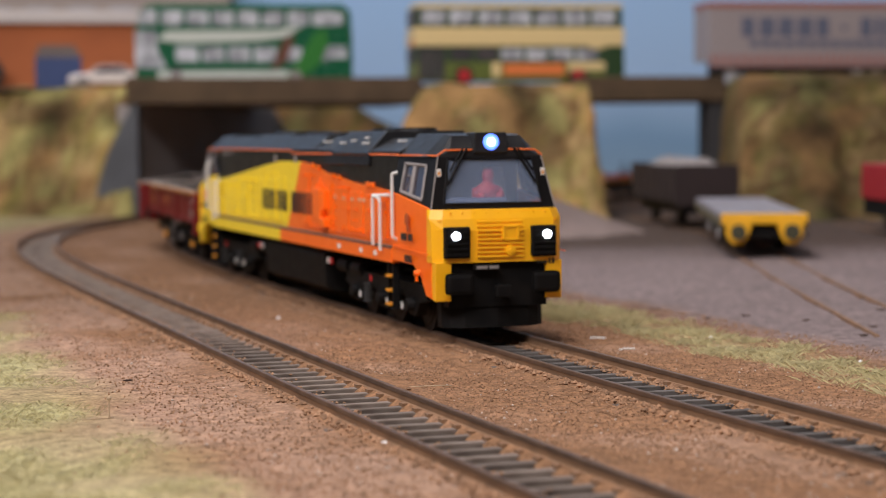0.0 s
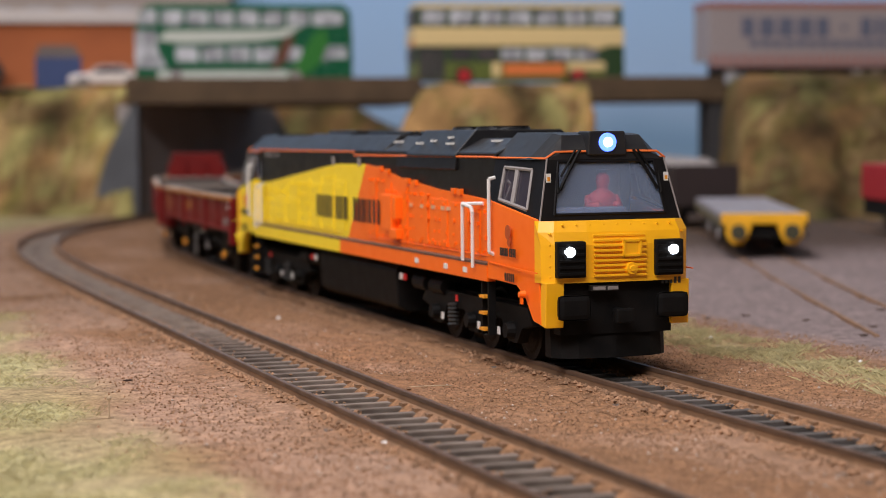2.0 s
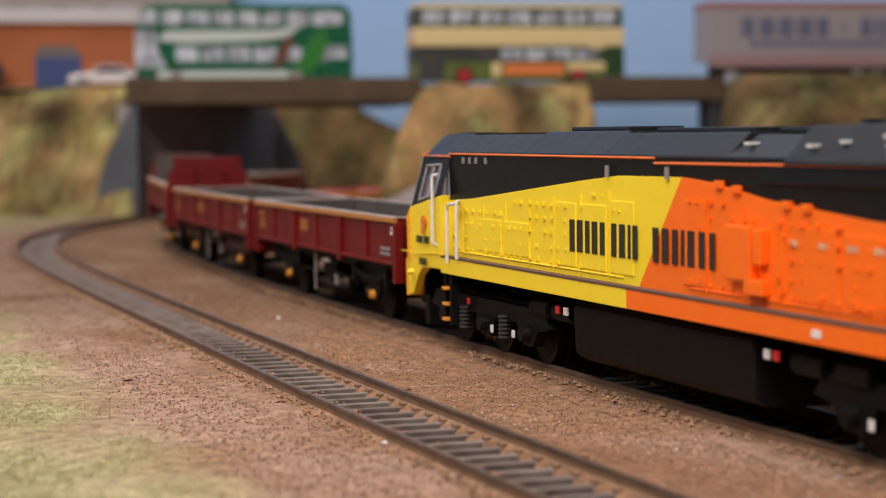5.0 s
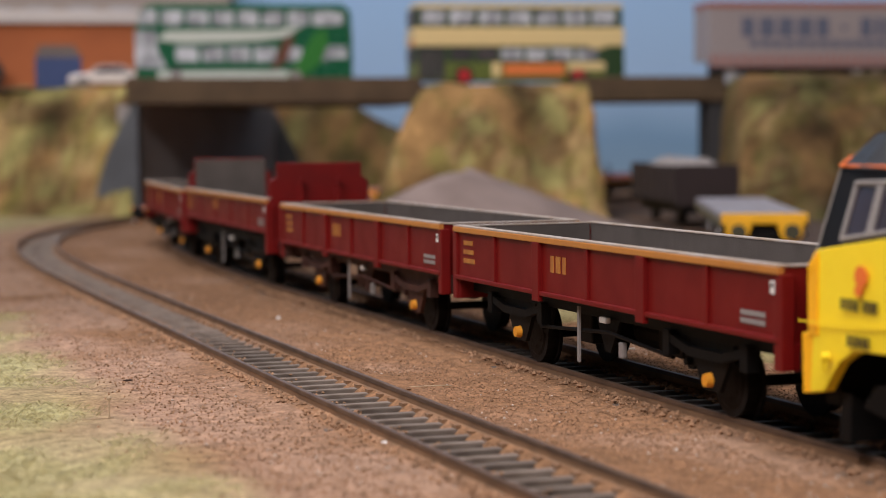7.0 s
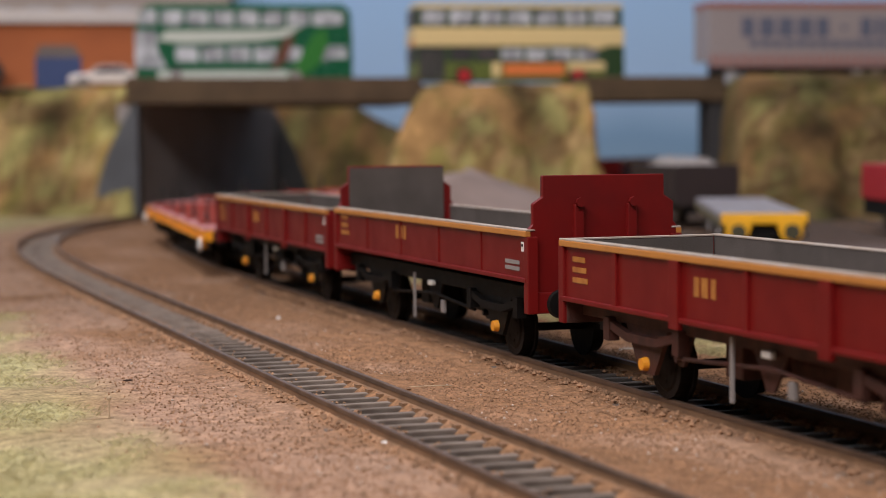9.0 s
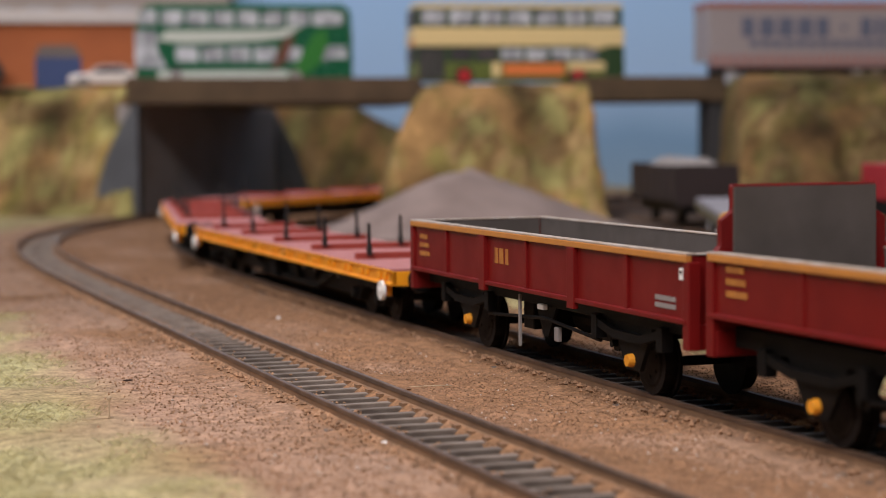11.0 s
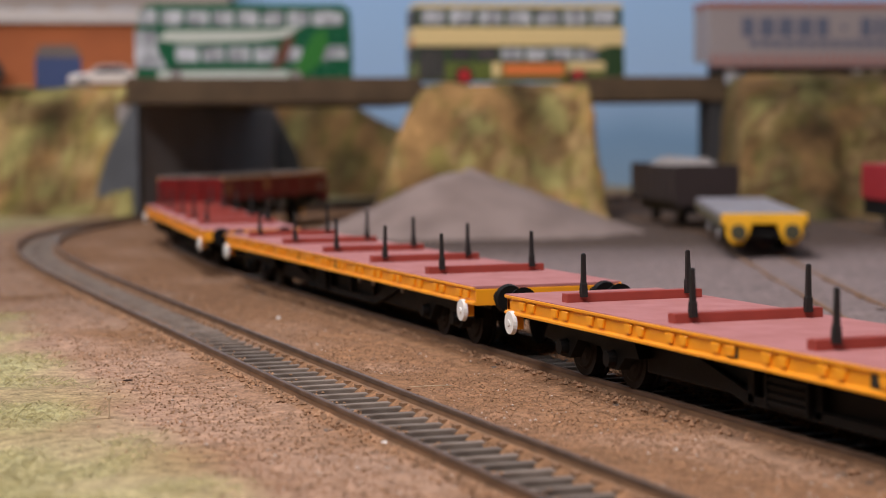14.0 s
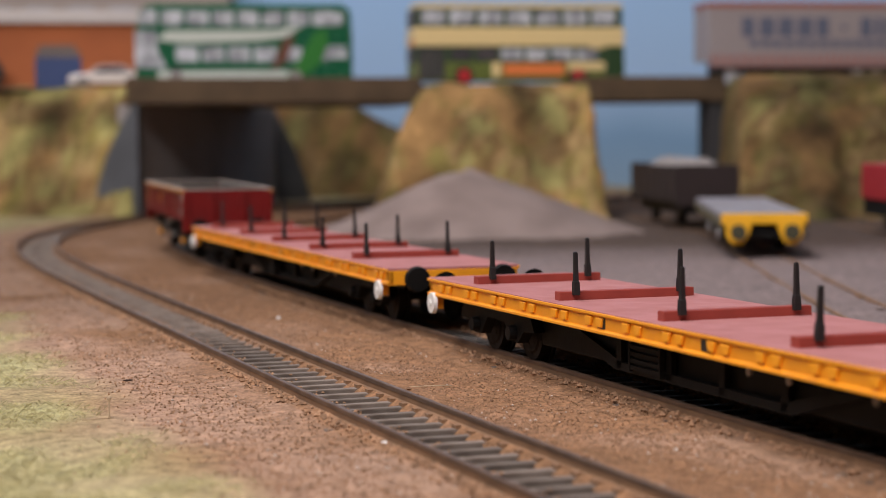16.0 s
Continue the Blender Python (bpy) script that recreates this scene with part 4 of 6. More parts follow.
    for s in (-1, 1):
        pipe(bm, [(X(-30), s * 15.6, 43.5), (X(-5.4), s * 13.4, 43.5), (X(-5.1), s * 11.4, 44.8), (X(-5.0), s * 4.6, 44.9)], 0.24, 5)
    part("lining", bm, LINE, loco, "thin orange lining")
    # inside
    bm = B()
    box(bm, min(X(-27), X(-26)), max(X(-27), X(-26)), -15, 15, 30, 43)
    box(bm, min(X(-26), X(-3.4)), max(X(-26), X(-3.4)), -14.6, 14.6, 29.6, 30.6)
    part("cab_inside", bm, CABIN, loco)
    bm = B()
    box(bm, min(X(-8), X(-4)), max(X(-8), X(-4)), -13, 4, 30.6, 33.4, 0.5)
    part("driver_desk", bm, DESK, loco, "blue driving desk")
    bm = B()
    box(bm, min(X(-13), X(-11)), max(X(-13), X(-11)), 1.0, 6.0, 31, 41, 0.6)
    part("seat", bm, SILVER, loco)
    if d > 0:
        bm = B()
        loft(bm, [[(X(-9) + lean + r * math.cos(k * 0.785) * 0.7, 0.4 + r * math.sin(k * 0.785), z) for k in range(8)] for z, r, lean in
                  ((31, 3.0, 0), (34, 3.5, 0.4), (35.8, 3.1, 0.7), (36.9, 1.3, 0.9), (37.5, 1.3, 1.1), (38.4, 1.6, 1.2), (39.6, 1.5, 1.2), (40.4, 0.7, 1.1))])
        for sy in (-1, 1):
            pipe(bm, [(X(-8.6), 0.4 + sy * 3.0, 35.4), (X(-7.4), 0.4 + sy * 3.6, 33.4), (X(-5.2), 0.4 + sy * 1.8, 33.8)], 0.8, 7)
        part("cab_figure", bm, FIGURE, loco, "plain red seated model figure", True)
    # white handrails
    for s in (-1, 1):
        for pts in (((X(-25.5), 16.9, 39.3), (X(-25.5), 18.3, 39.0), (X(-25.5), 18.3, 23.4), (X(-25.5), 17.2, 22.8)),
                    ((X(-36), 15.6, 33.4), (X(-42), 18.4, 33.2), (X(-42), 18.4, 20.6)),
                    ((X(-42), 18.4, 33.2), (X(-36.2), 18.4, 32.6), (X(-35.6), 18.4, 31.4), (X(-35.6), 18.4, 19.4))):
            bm = B()
            pipe(bm, [(x, s * y, z) for x, y, z in pts], 0.42, 7)
            part("handrail", bm, WHITE, loco, "white painted handrail")
        # steps under the cab door
        bm = B()
        for z in (13.3, 9.7, 6.2):
            box(bm, min(X(-33.4), X(-30.2)), max(X(-33.4), X(-30.2)), s * 16.9 - 0.9, s * 16.9 + 0.9, z - 0.25, z + 0.35)
        st = part("step", bm, AMBER, loco, "yellow edged footsteps")
        bm = B()
        box(bm, min(X(-34.2), X(-33.4)), max(X(-34.2), X(-33.4)), s * 16.2 - 0.8, s * 16.2 + 0.8, 5, 18)
        box(bm, min(X(-30.2), X(-29.4)), max(X(-30.2), X(-29.4)), s * 16.2 - 0.8, s * 16.2 + 0.8, 5, 18)
        part("step_frame", bm, FRAME, st)
        # emblem and caption bars on the cab side
        bm = B()
        cyl(bm, (X(-16.5), s * 17.38, 28.0), (X(-16.5), s * 17.55, 28.0), 1.55, seg=12)
        cyl(bm, (X(-15.9), s * 17.38, 25.9), (X(-15.9), s * 17.55, 25.9), 0.9, seg=10)
        part("emblem", bm, LINE if d < 0 else mat("emblem_dark_orange", (0.45, 0.07, 0.01), 0.5), loco, "small plain emblem")
        letters(loco, [0.75] * 5 + [-0.5] + [0.75] * 4, min(X(-21.2), X(-11.5)), 22.9, 1.7, 17.38, s, LETTER, 0.2)
        letters(loco, [0.9] * 5, min(X(-18.5), X(-13.2)), 15.7 + 2.0, 1.7, 17.38, s, LETTER, 0.25)
        bm = B()
        cyl(bm, (X(-7.8), s * 17.2, 15.6), (X(-7.8), s * 18.5, 15.6), 0.8, 0.6, 10)
        box(bm, X(-7.8) - 0.3, X(-7.8) + 0.3, s * 17.9 - 0.3, s * 17.9 + 0.3, 13.6, 15.6)
        part("lamp_bracket", bm, skin, loco)
        # panel seam
        bm = B()
        pipe(bm, [(X(-28), s * 17.4, 21.0), (X(-0.4), s * 17.42, 20.4)], 0.16, 4)
        part("panel_seam", bm, skin, loco)


def bogie(loco, cx, d):
    bg = part("bogie", bogie_mesh(), FRAME, loco, "black three axle bogie frame")
    bg.location = (cx * MM, 0, 0)
    for x in (-24.5, 0, 24.5):
        wheelset(bg, x, 6.6)
    for s in (-1, 1):
        for x in (-24.5, 0, 24.5):
            bm = B()
            cyl(bm, (x, s * 13.6, 6.6), (x, s * 15.6, 6.6), 2.0, 1.6, 12)
            part("axlebox", bm, FRAME, bg)
        for x, m in ((-18, WHITE), (6.5, WHITE), (-8, REDBIT), (19, WHITE)):
            bm = B()
            box(bm, x - 0.8, x + 0.8, s * 14.9 - 0.15, s * 14.9 + 0.15, 5.2 if m is WHITE else 10.2, 6.9 if m is WHITE else 11.7, 0.2)
            part("bogie_tag", bm, m, bg)
        for x in (-12.2, 12.2):
            bm = B()
            loft(bm, [[(x + r_ * math.cos(k * 0.6283), s * 14.2 + r_ * math.sin(k * 0.6283), 4.6 + i * 0.45) for k in range(10)] for i, r_ in enumerate([1.5, 1.05] * 6)])
            part("coil_spring", bm, SPRING, bg)


def bogie_mesh():
    bm = B()
    for s in (-1, 1):
        prism(bm, [(-36, 8.5), (-33, 12.0), (33, 12.0), (36, 8.5), (30, 7.4), (27, 4.0), (22, 4.0), (18, 8.4), (6, 8.4), (3, 4.0), (-3, 4.0), (-6, 8.4), (-18, 8.4), (-22, 4.0), (-27, 4.0), (-30, 7.4)], 1, s * 11.4, s * 13.8)
    box(bm, -34, 34, -11, 11, 10, 12.5)
    return bm


def locomotive():
    loco = thing("diesel_locomotive", "orange, yellow and black model diesel locomotive with lit lamps", "locomotive")
    bm = B()
    box(bm, -128, 128, -15.6, 15.6, 16.8, 20.2, 0.3)
    part("chassis", bm, FRAME, loco)
    ny = 15.0
    for s in (-1, 1):
        # sill band in two colours
        bm = B()
        box(bm, -107, -7.2, s * 15.4 if s > 0 else -17.6, 17.6 if s > 0 else -15.4, 16.7, 20.3, 0.2)
        part("sill", bm, YELLOW, loco, "yellow side sill")
        bm = B()
        box(bm, -7.2, 107, s * 15.4 if s > 0 else -17.6, 17.6 if s > 0 else -15.4, 16.7, 20.3, 0.2)
        part("sill", bm, ORANGE, loco, "orange side sill")
        bm = B()
        box(bm, -107, 107, 15.0 if s > 0 else -17.7, 17.7 if s > 0 else -15.0, 20.3, 20.75)
        part("walkway", bm, mat("walkway_brown", (0.12, 0.06, 0.035), 0.8), loco, "worn brown walkway edge")
        # hood side panels: yellow, orange, black above
        a, b = sorted((s * 14.2, s * 15.5))
        bm = B()
        prism(bm, [(-107, 20.7), (-107, 33.4), (-92, 34.2), (-60, 37.0), (-30, 39.6), (-15, 40.7), (11, 40.9), (-6.0, 20.7)], 1, a, b)
        y_panel = part("body_panel", bm, YELLOW, loco, "yellow hood side panel")
        bm = B()
        prism(bm, [(-6.0, 20.7), (11, 40.9), (22, 40.2), (40, 37.9), (70, 35.7), (90, 34.9), (107, 34.0), (107, 20.7)], 1, a, b)
        o_panel = part("body_panel", bm, ORANGE, loco, "orange hood side panel")
        a2, b2 = sorted((s * 13.0, s * 15.1))
        bm = B()
        box(bm, -107, 107, a2, b2, 20.7, 44.0)
        part("hood_side", bm, BLACK, loco, "black upper hood side")
        for i, (x0, x1, z0, z1) in enumerate(((-88, -74, 23, 30), (-72, -58, 23, 30), (-44, -34, 22.5, 35), (-32, -20, 22.5, 35), (-18, -8, 22.5, 36))):
            bm = B()
            aa, bb = sorted((s * 15.4, s * 15.75))
            box(bm, x0, x1, aa, bb, z0, z1, 0.12)
            part("access_door", bm, YELLOW, y_panel)
        for i, (x0, x1, z0, z1) in enumerate(((12, 20, 22.5, 37), (50, 62, 22.5, 34), (64, 76, 22.5, 33.5), (78, 90, 22.5, 33))):
            bm = B()
            aa, bb = sorted((s * 15.4, s * 15.75))
            box(bm, x0, x1, aa, bb, z0, z1, 0.12)
            part("access_door", bm, ORANGE, o_panel)
        # hinges, latches and raised seams over the hood doors
        for panel, skin, x0, x1 in ((y_panel, YELLOW, -104, -12), (o_panel, ORANGE, 14, 104)):
            bm = B()
            rng = random.Random(int(x0) + 7)
            x = x0
            while x < x1:
                top = 33.0 + 7.4 * max(0, 1 - abs(x + 2) / 100) - 1.5
                for z in (22.6, 25.4, 28.4, 31.2, 34.0, 36.6):
                    if z < top and rng.random() < 0.75 and not (-39 < x < 30 and 24 < z < 33):
                        w = rng.choice((0.5, 0.8, 1.3))
                        box(bm, x, x + w, *sorted((s * 15.4, s * rng.uniform(15.85, 16.2))), z, z + rng.choice((0.5, 0.8)))
                x += rng.uniform(3.0, 5.5)
            tagged(part("door_furniture", bm, skin, panel), kind="stuff")
            bm = B()
            for k in range(7):
                x = x0 + (x1 - x0) * (k + 0.5) / 7
                top = 33.0 + 7.4 * max(0, 1 - abs(x + 2) / 100) - 1.2
                box(bm, x - 0.15, x + 0.15, *sorted((s * 15.4, s * 15.78)), 21.4, top)
            pipe(bm, [(x0, s * 15.6, 22.0), (x1, s * 15.6, 22.0)], 0.22, 5)
            part("panel_seam", bm, skin, panel)
        # filter housing, brackets and grab lugs
        bm = B()
        aa, bb = sorted((s * 15.4, s * 17.3))
        box(bm, 29.5, 38, aa, bb, 24.6, 33.6, 0.4)
        box(bm, 39, 41.5, aa, bb, 27.6, 33.2, 0.3)
        box(bm, 36, 42, aa, bb, 22.6, 25.2, 0.3)
        part("filter_box", bm, ORANGE, o_panel, "raised orange equipment box")
        bm = B()
        aa, bb = sorted((s * 15.3, s * 16.2))
        for x, z in ((24, 39.3), (30, 38.6), (46, 36.6), (52, 36.3), (80, 35.0), (84, 34.9)):
            box(bm, x, x + 2.4, aa, bb, z, z + 1.3, 0.15)
        for x in (18, 46, 58, 66, 74, 82):
            for z in (23.5, 32.2):
                box(bm, x, x + 0.6, aa, (bb if s > 0 else bb), z, z + 0.5)
        part("lug", bm, ORANGE, o_panel)
        bm = B()
        for x in (48, 56.5, 65, 72, 76):
            box(bm, x, x + 2.6, *sorted((s * 15.75, s * 15.9)), 31.0, 31.9)
        part("notice_plate", bm, mat("notice_pale_orange", (0.75, 0.42, 0.25), 0.5), o_panel)
        bm = B()
        for x in (-19, 6):
            cyl(bm, (x, s * 15.8, 40.4), (x, s * 15.8, 42.6), 0.5, seg=8)
        part("lifting_eye", bm, SILVER, loco)
        bm = B()
        for x in (-98, -94, -90, -84):
            box(bm, x - 0.7, x + 0.7, *sorted((s * 15.0, s * 15.3)), 42.0, 43.4)
        part("notice_plate", bm, SILVER, loco)
        letters(loco, [3.0, 3.4, 2.5, 3.2, 2.7, -1.3, 2.9, 3.2, 1.4, 2.5] if s < 0 else [2.5, 1.4, 3.2, 2.9, -1.3, 2.7, 3.2, 2.5, 3.4, 3.0], -36.5 if s < 0 else -34, 25.6, 6.2, 15.8, s, LETTER, 0.55)
        letters(loco, [2.8, 3.1, 2.6, 1.6, 3.3, 3.0, 2.4], 0.4 if s < 0 else 4, 25.6, 6.2, 15.8, s, LETTER, 0.85)
        # lining, roof chamfer lines
        bm = B()
        pipe(bm, [(-107, s * 15.25, 44.1), (0, s * 15.25, 44.1)], 0.25, 5)
        pipe(bm, [(0, s * 15.35, 43.2), (106, s * 15.35, 43.6)], 0.25, 5)
        part("lining", bm, LINE, loco, "thin orange lining")
        # bits along the sill
        bm = B()
        for x in (58, 79, 92):
            box(bm, x, x + 2.6, *sorted((s * 17.6, s * 17.75)), 17.9, 19.1)
        part("notice_plate", bm, WHITE, loco)
    # roof: chamfered sections of differing height
    def roof(x0, x1, half, top, low=44.0, out=15.2, name="roof_section"):
        bm = B()
        prism(bm, [(-out, low), (-out, low + 0.5), (-half, top), (half, top), (out, low + 0.5), (out, low)], 0, x0, x1, 0.2)
        part(name, bm, ROOF, loco)
    roof(-107, -62, 10.2, 48.4)
    roof(-62, -22, 9.6, 49.0)
    roof(-22, 26, 10.6, 48.6)
    roof(26, 46, 9.0, 48.2)
    roof(46, 82, 10.6, 49.6, low=43.4, out=15.9)
    roof(82, 107, 9.0, 47.6)
    bm = B()
    prism(bm, [(-15.8, 40.4), (-15.4, 43.8), (15.4, 43.8), (15.8, 40.4)], 0, 38, 82, 0.2)
    part("intake_housing", bm, BLACK, loco, "black flared intake housing")
    for x0, x1 in ((48, 62), (64, 80)):
        bm = B()
        cyl(bm, ((x0 + x1) / 2, 0, 49.4), ((x0 + x1) / 2, 0, 50.2), 6.4, 6.2, 26)
        fan = part("roof_fan", bm, ROOF, loco, "round roof fan")
        bm = B()
        for k in range(9):
            box(bm, (x0 + x1) / 2 - 5.6 + k * 1.4 - 0.12, (x0 + x1) / 2 - 5.6 + k * 1.4 + 0.12, -4, 4, 50.1, 50.45)
        part("fan_grille", bm, BLACK, fan)
    for x0, x1, z in ((-58, -30, 49.2), (-18, 20, 48.8), (28, 44, 48.6)):
        bm = B()
        box(bm, x0, x1, -6, 6, z - 0.4, z + 0.7, 0.4)
        part("roof_hatch", bm, ROOF, loco)
    bm = B()
    for x, y, z in ((30, 12.6, 46.5), (52, 14, 46.2), (60, 13, 46.8), (70, 12.0, 47.6), (74, 14, 46.2), (96, 11, 46.8)):
        for s in (-1, 1):
            box(bm, x, x + 1.3, s * y - 1.2, s * y + 1.2, z, z + 0.5)
    part("roof_tag", bm, WHITE, loco, "small pale roof markings")
    # tank and underfloor gear
    bm = B()
    prism(bm, [(-13.5, 16.8), (-15.5, 14.5), (-15.0, 5.5), (-12, 3.8), (12, 3.8), (15, 5.5), (15.5, 14.5), (13.5, 16.8)], 0, -36, 36, 0.4)
    part("fuel_tank", bm, FRAME, loco, "black fuel tank")
    for s in (-1, 1):
        for x, m in ((40, WHITE), (43, REDBIT), (-40, WHITE), (-44, REDBIT)):
            bm = B()
            box(bm, x, x + 1.8, s * 15.6 - 0.3, s * 15.6 + 0.3, 12.6, 14.2, 0.2)
            part("equipment_tag", bm, m, loco)
        for x in (-60, -48, 47, 60):
            bm = B()
            cyl(bm, (x, s * 13.2, 12.6), (x + 9, s * 13.2, 12.6), 1.9, seg=12)
            part("air_reservoir", bm, FRAME, loco)
    cab(loco, 1)
    cab(loco, -1)
    bogie(loco, 88, 1)
    bogie(loco, -88, -1)
    return loco


def open_wagon(tall=False, rust=False, length=147.0):
    """A four-wheeled open wagon; tall: high boards at both ends."""
    label = ("maroon open wagon with tall end boards" if tall else "maroon ribbed open wagon with rusty brown running gear" if rust else "maroon ribbed open wagon with gold top edge")
    wg = thing("open_wagon", label, "wagon", "open wagons")
    h = length / 2
    zb, zt = (18.6, 29.0) if tall else (16.6, 28.2)
    gear = FRAME_RUST if rust else FRAME
    bm = B()
    box(bm, -h + 2, h - 2, -15, 15, zb, zb + 1.4)
    part("floor_panel", bm, WAGGREY, wg, "dull grey inside floor")
    for s in (-1, 1):
        bm = B()
        box(bm, -h, h, *sorted((s * 16.0, s * 16.9)), zb - 0.2, zt - 1.3, 0.12)
        side = part("side_panel", bm, MAROON, wg)
        bm = B()
        box(bm, -h + 0.9, h - 0.9, *sorted((s * 15.6, s * 15.98)), zb + 1, zt - 0.37)
        part("inside_lining", bm, WAGGREY, side, "dull grey inside face")
        bm = B()
        box(bm, -h - 0.2, h + 0.2, *sorted((s * 16.5, s * 17.75)), zt - 1.55, zt - 0.35, 0.2)
        part("top_edge", bm, GOLD, side, "gold painted top edge")
        bm = B()
        box(bm, -h - 0.2, h + 0.2, *sorted((s * 15.5, s * 17.6)), zt - 0.36, zt, 0.12)
        part("rim", bm, RIM, side, "worn pale rim")
        bm = B()
        box(bm, -h, h, *sorted((s * 16.6, s * 17.7)), zb - 0.6, zb + 0.3, 0.2)
        part("bottom_rail", bm, MAROON, side)
        if not tall:
            for k, w in ((1, 0.7), (2, 1.7), (3, 0.7), (4, 1.7), (5, 0.7)):
                x = -h + length * k / 6
                bm = B()
                box(bm, x - w, x + w, *sorted((s * 16.8, s * (17.5 if w < 1 else 17.9))), zb - 0.4 - (1.4 if w > 1 else 0), zt - 1.5, 0.15)
                part("rib", bm, MAROON, side)
        else:
            for k in range(1, 5):
                x = -h + length * k / 5
                bm = B()
                box(bm, x - 0.8, x + 0.8, *sorted((s * 16.8, s * 17.2)), zb - 0.4, zt - 1.5, 0.15)
                part("rib", bm, MAROON, side)
        # data panel, owner's letters, tare panel as bars
        bm = B()
        yy = sorted((s * 16.9, s * 17.06))
        xa = -h + 5 if s < 0 else h - 12
        for r_ in range(3):
            box(bm, xa, xa + 6.8 - 0.6 * r_, *yy, zb + 3.3 + r_ * 2.0, zb + 4.3 + r_ * 2.0)
        part("data_panel", bm, GOLDTEXT, side)
        xl = -h + length * (2.25 / 6) if s < 0 else h - length * (2.25 / 6) - 8
        letters(side, [2.4, 3.0, 2.2], xl, zb + 4.4, 3.3, 16.9, s, GOLDTEXT, 0.35, "gold lettering bars")
        bm = B()
        xt = h - 13 if s < 0 else -h + 5
        for r_ in range(2):
            box(bm, xt, xt + 8, *yy, zb + 1.6 + r_ * 1.3, zb + 2.4 + r_ * 1.3)
        part("tare_panel", bm, SILVER, side)
        # end post tag
        bm = B()
        box(bm, h - 2.4 if s < 0 else -h + 1.0, h - 1.0 if s < 0 else -h + 2.4, *sorted((s * 17.3, s * 17.6)), zt - 4.6, zt - 2.6)
        tag = part("post_tag", bm, WHITE, side)
        bm = B()
        box(bm, h - 2.1 if s < 0 else -h + 1.3, h - 1.3 if s < 0 else -h + 2.1, *sorted((s * 17.55, s * 17.68)), zt - 3.6, zt - 3.0)
        part("tag_mark", bm, LETTER, tag)
    for e in (-1, 1):
        bm = B()
        x0, x1 = sorted((e * (h - 1.2), e * h))
        if tall:
            prism(bm, [(-16.9, 12.5), (-16.9, 29.0), (-16.0, 30.0), (-16.0, 34.2), (-13.8, 35.6), (-13.8, 40.0), (13.8, 40.0), (13.8, 35.6), (16.0, 34.2), (16.0, 30.0), (16.9, 29.0), (16.9, 12.5)], 0, x0, x1, 0.2)
        else:
            box(bm, x0, x1, -16.9, 16.9, zb - 3.6, zt - 0.4, 0.15)
        end = part("end_board", bm, MAROON_DARK, wg, "maroon end board")
        if not tall:
            bm = B()
            box(bm, *sorted((e * (h - 1.5), e * (h + 0.3))), -15.45, 15.45, zt - 0.396, zt - 0.05, 0.1)
            part("rim", bm, RIM, end, "worn pale rim")
        bm = B()
        xi = sorted((e * (h - 1.75), e * (h - 1.22)))
        wi = 13.6 if tall else 15.2
        box(bm, *xi, -wi, wi, zb + 1, 39.6 if tall else zt - 0.5)
        part("inside_lining", bm, WAGGREY, end, "dull grey inside face")
        for s in (-1, 1):
            bm = B()
            box(bm, *sorted((e * (h - 1.4), e * (h + 1.0))), s * 16.3 - 1.2, s * 16.3 + 1.2, 11.6, zt - 1.5, 0.25)
            part("corner_post", bm, MAROON, end)
            bm = B()
            box(bm, *sorted((e * h, e * (h + 1.2))), s * 6 - 1.1, s * 6 + 1.1, 12, 34 if tall else zt - 1, 0.3)
            if tall:
                cyl(bm, (e * (h + 1.2), s * 6, 34.4), (e * (h + 2.0), s * 6, 34.4), 1.0, seg=8)
            part("stanchion", bm, MAROON_DARK, end)
            bm = B()
            cyl(bm, (e * h, s * 11.4, 13.8), (e * (h + 3.6), s * 11.4, 13.8), 1.5, seg=12)
            cyl(bm, (e * (h + 3.6), s * 11.4, 13.8), (e * (h + 4.6), s * 11.4, 13.8), 3.0, 2.8, 18)
            part("buffer", bm, FRAME, wg, "round black buffer")
        bm = B()
        box(bm, *sorted((e * (h - 1.6), e * (h + 0.6))), -16.8, 16.8, 11.6, 16.0, 0.3)
        part("headstock", bm, MAROON_DARK if not rust else FRAME_RUST, wg)
        bm = B()
        cyl(bm, (e * (h - 6), 0, 9.5), (e * (h + 5.5), 0, 9.5), 0.9, seg=8)
        box(bm, *sorted((e * (h + 3.5), e * (h + 6))), -2.6, 2.6, 8.2, 11)
        part("coupling", bm, FRAME, wg)
    bm = B()
    for s in (-1, 1):
        box(bm, -h + 2, h - 2, *sorted((s * 12.4, s * 13.6)), 13.2, 16.5, 0.2)
    for x in (-50, -20, 20, 50):
        box(bm, x - 1, x + 1, -12.5, 12.5, 13.4, 16.4)
    part("underframe", bm, gear, wg)
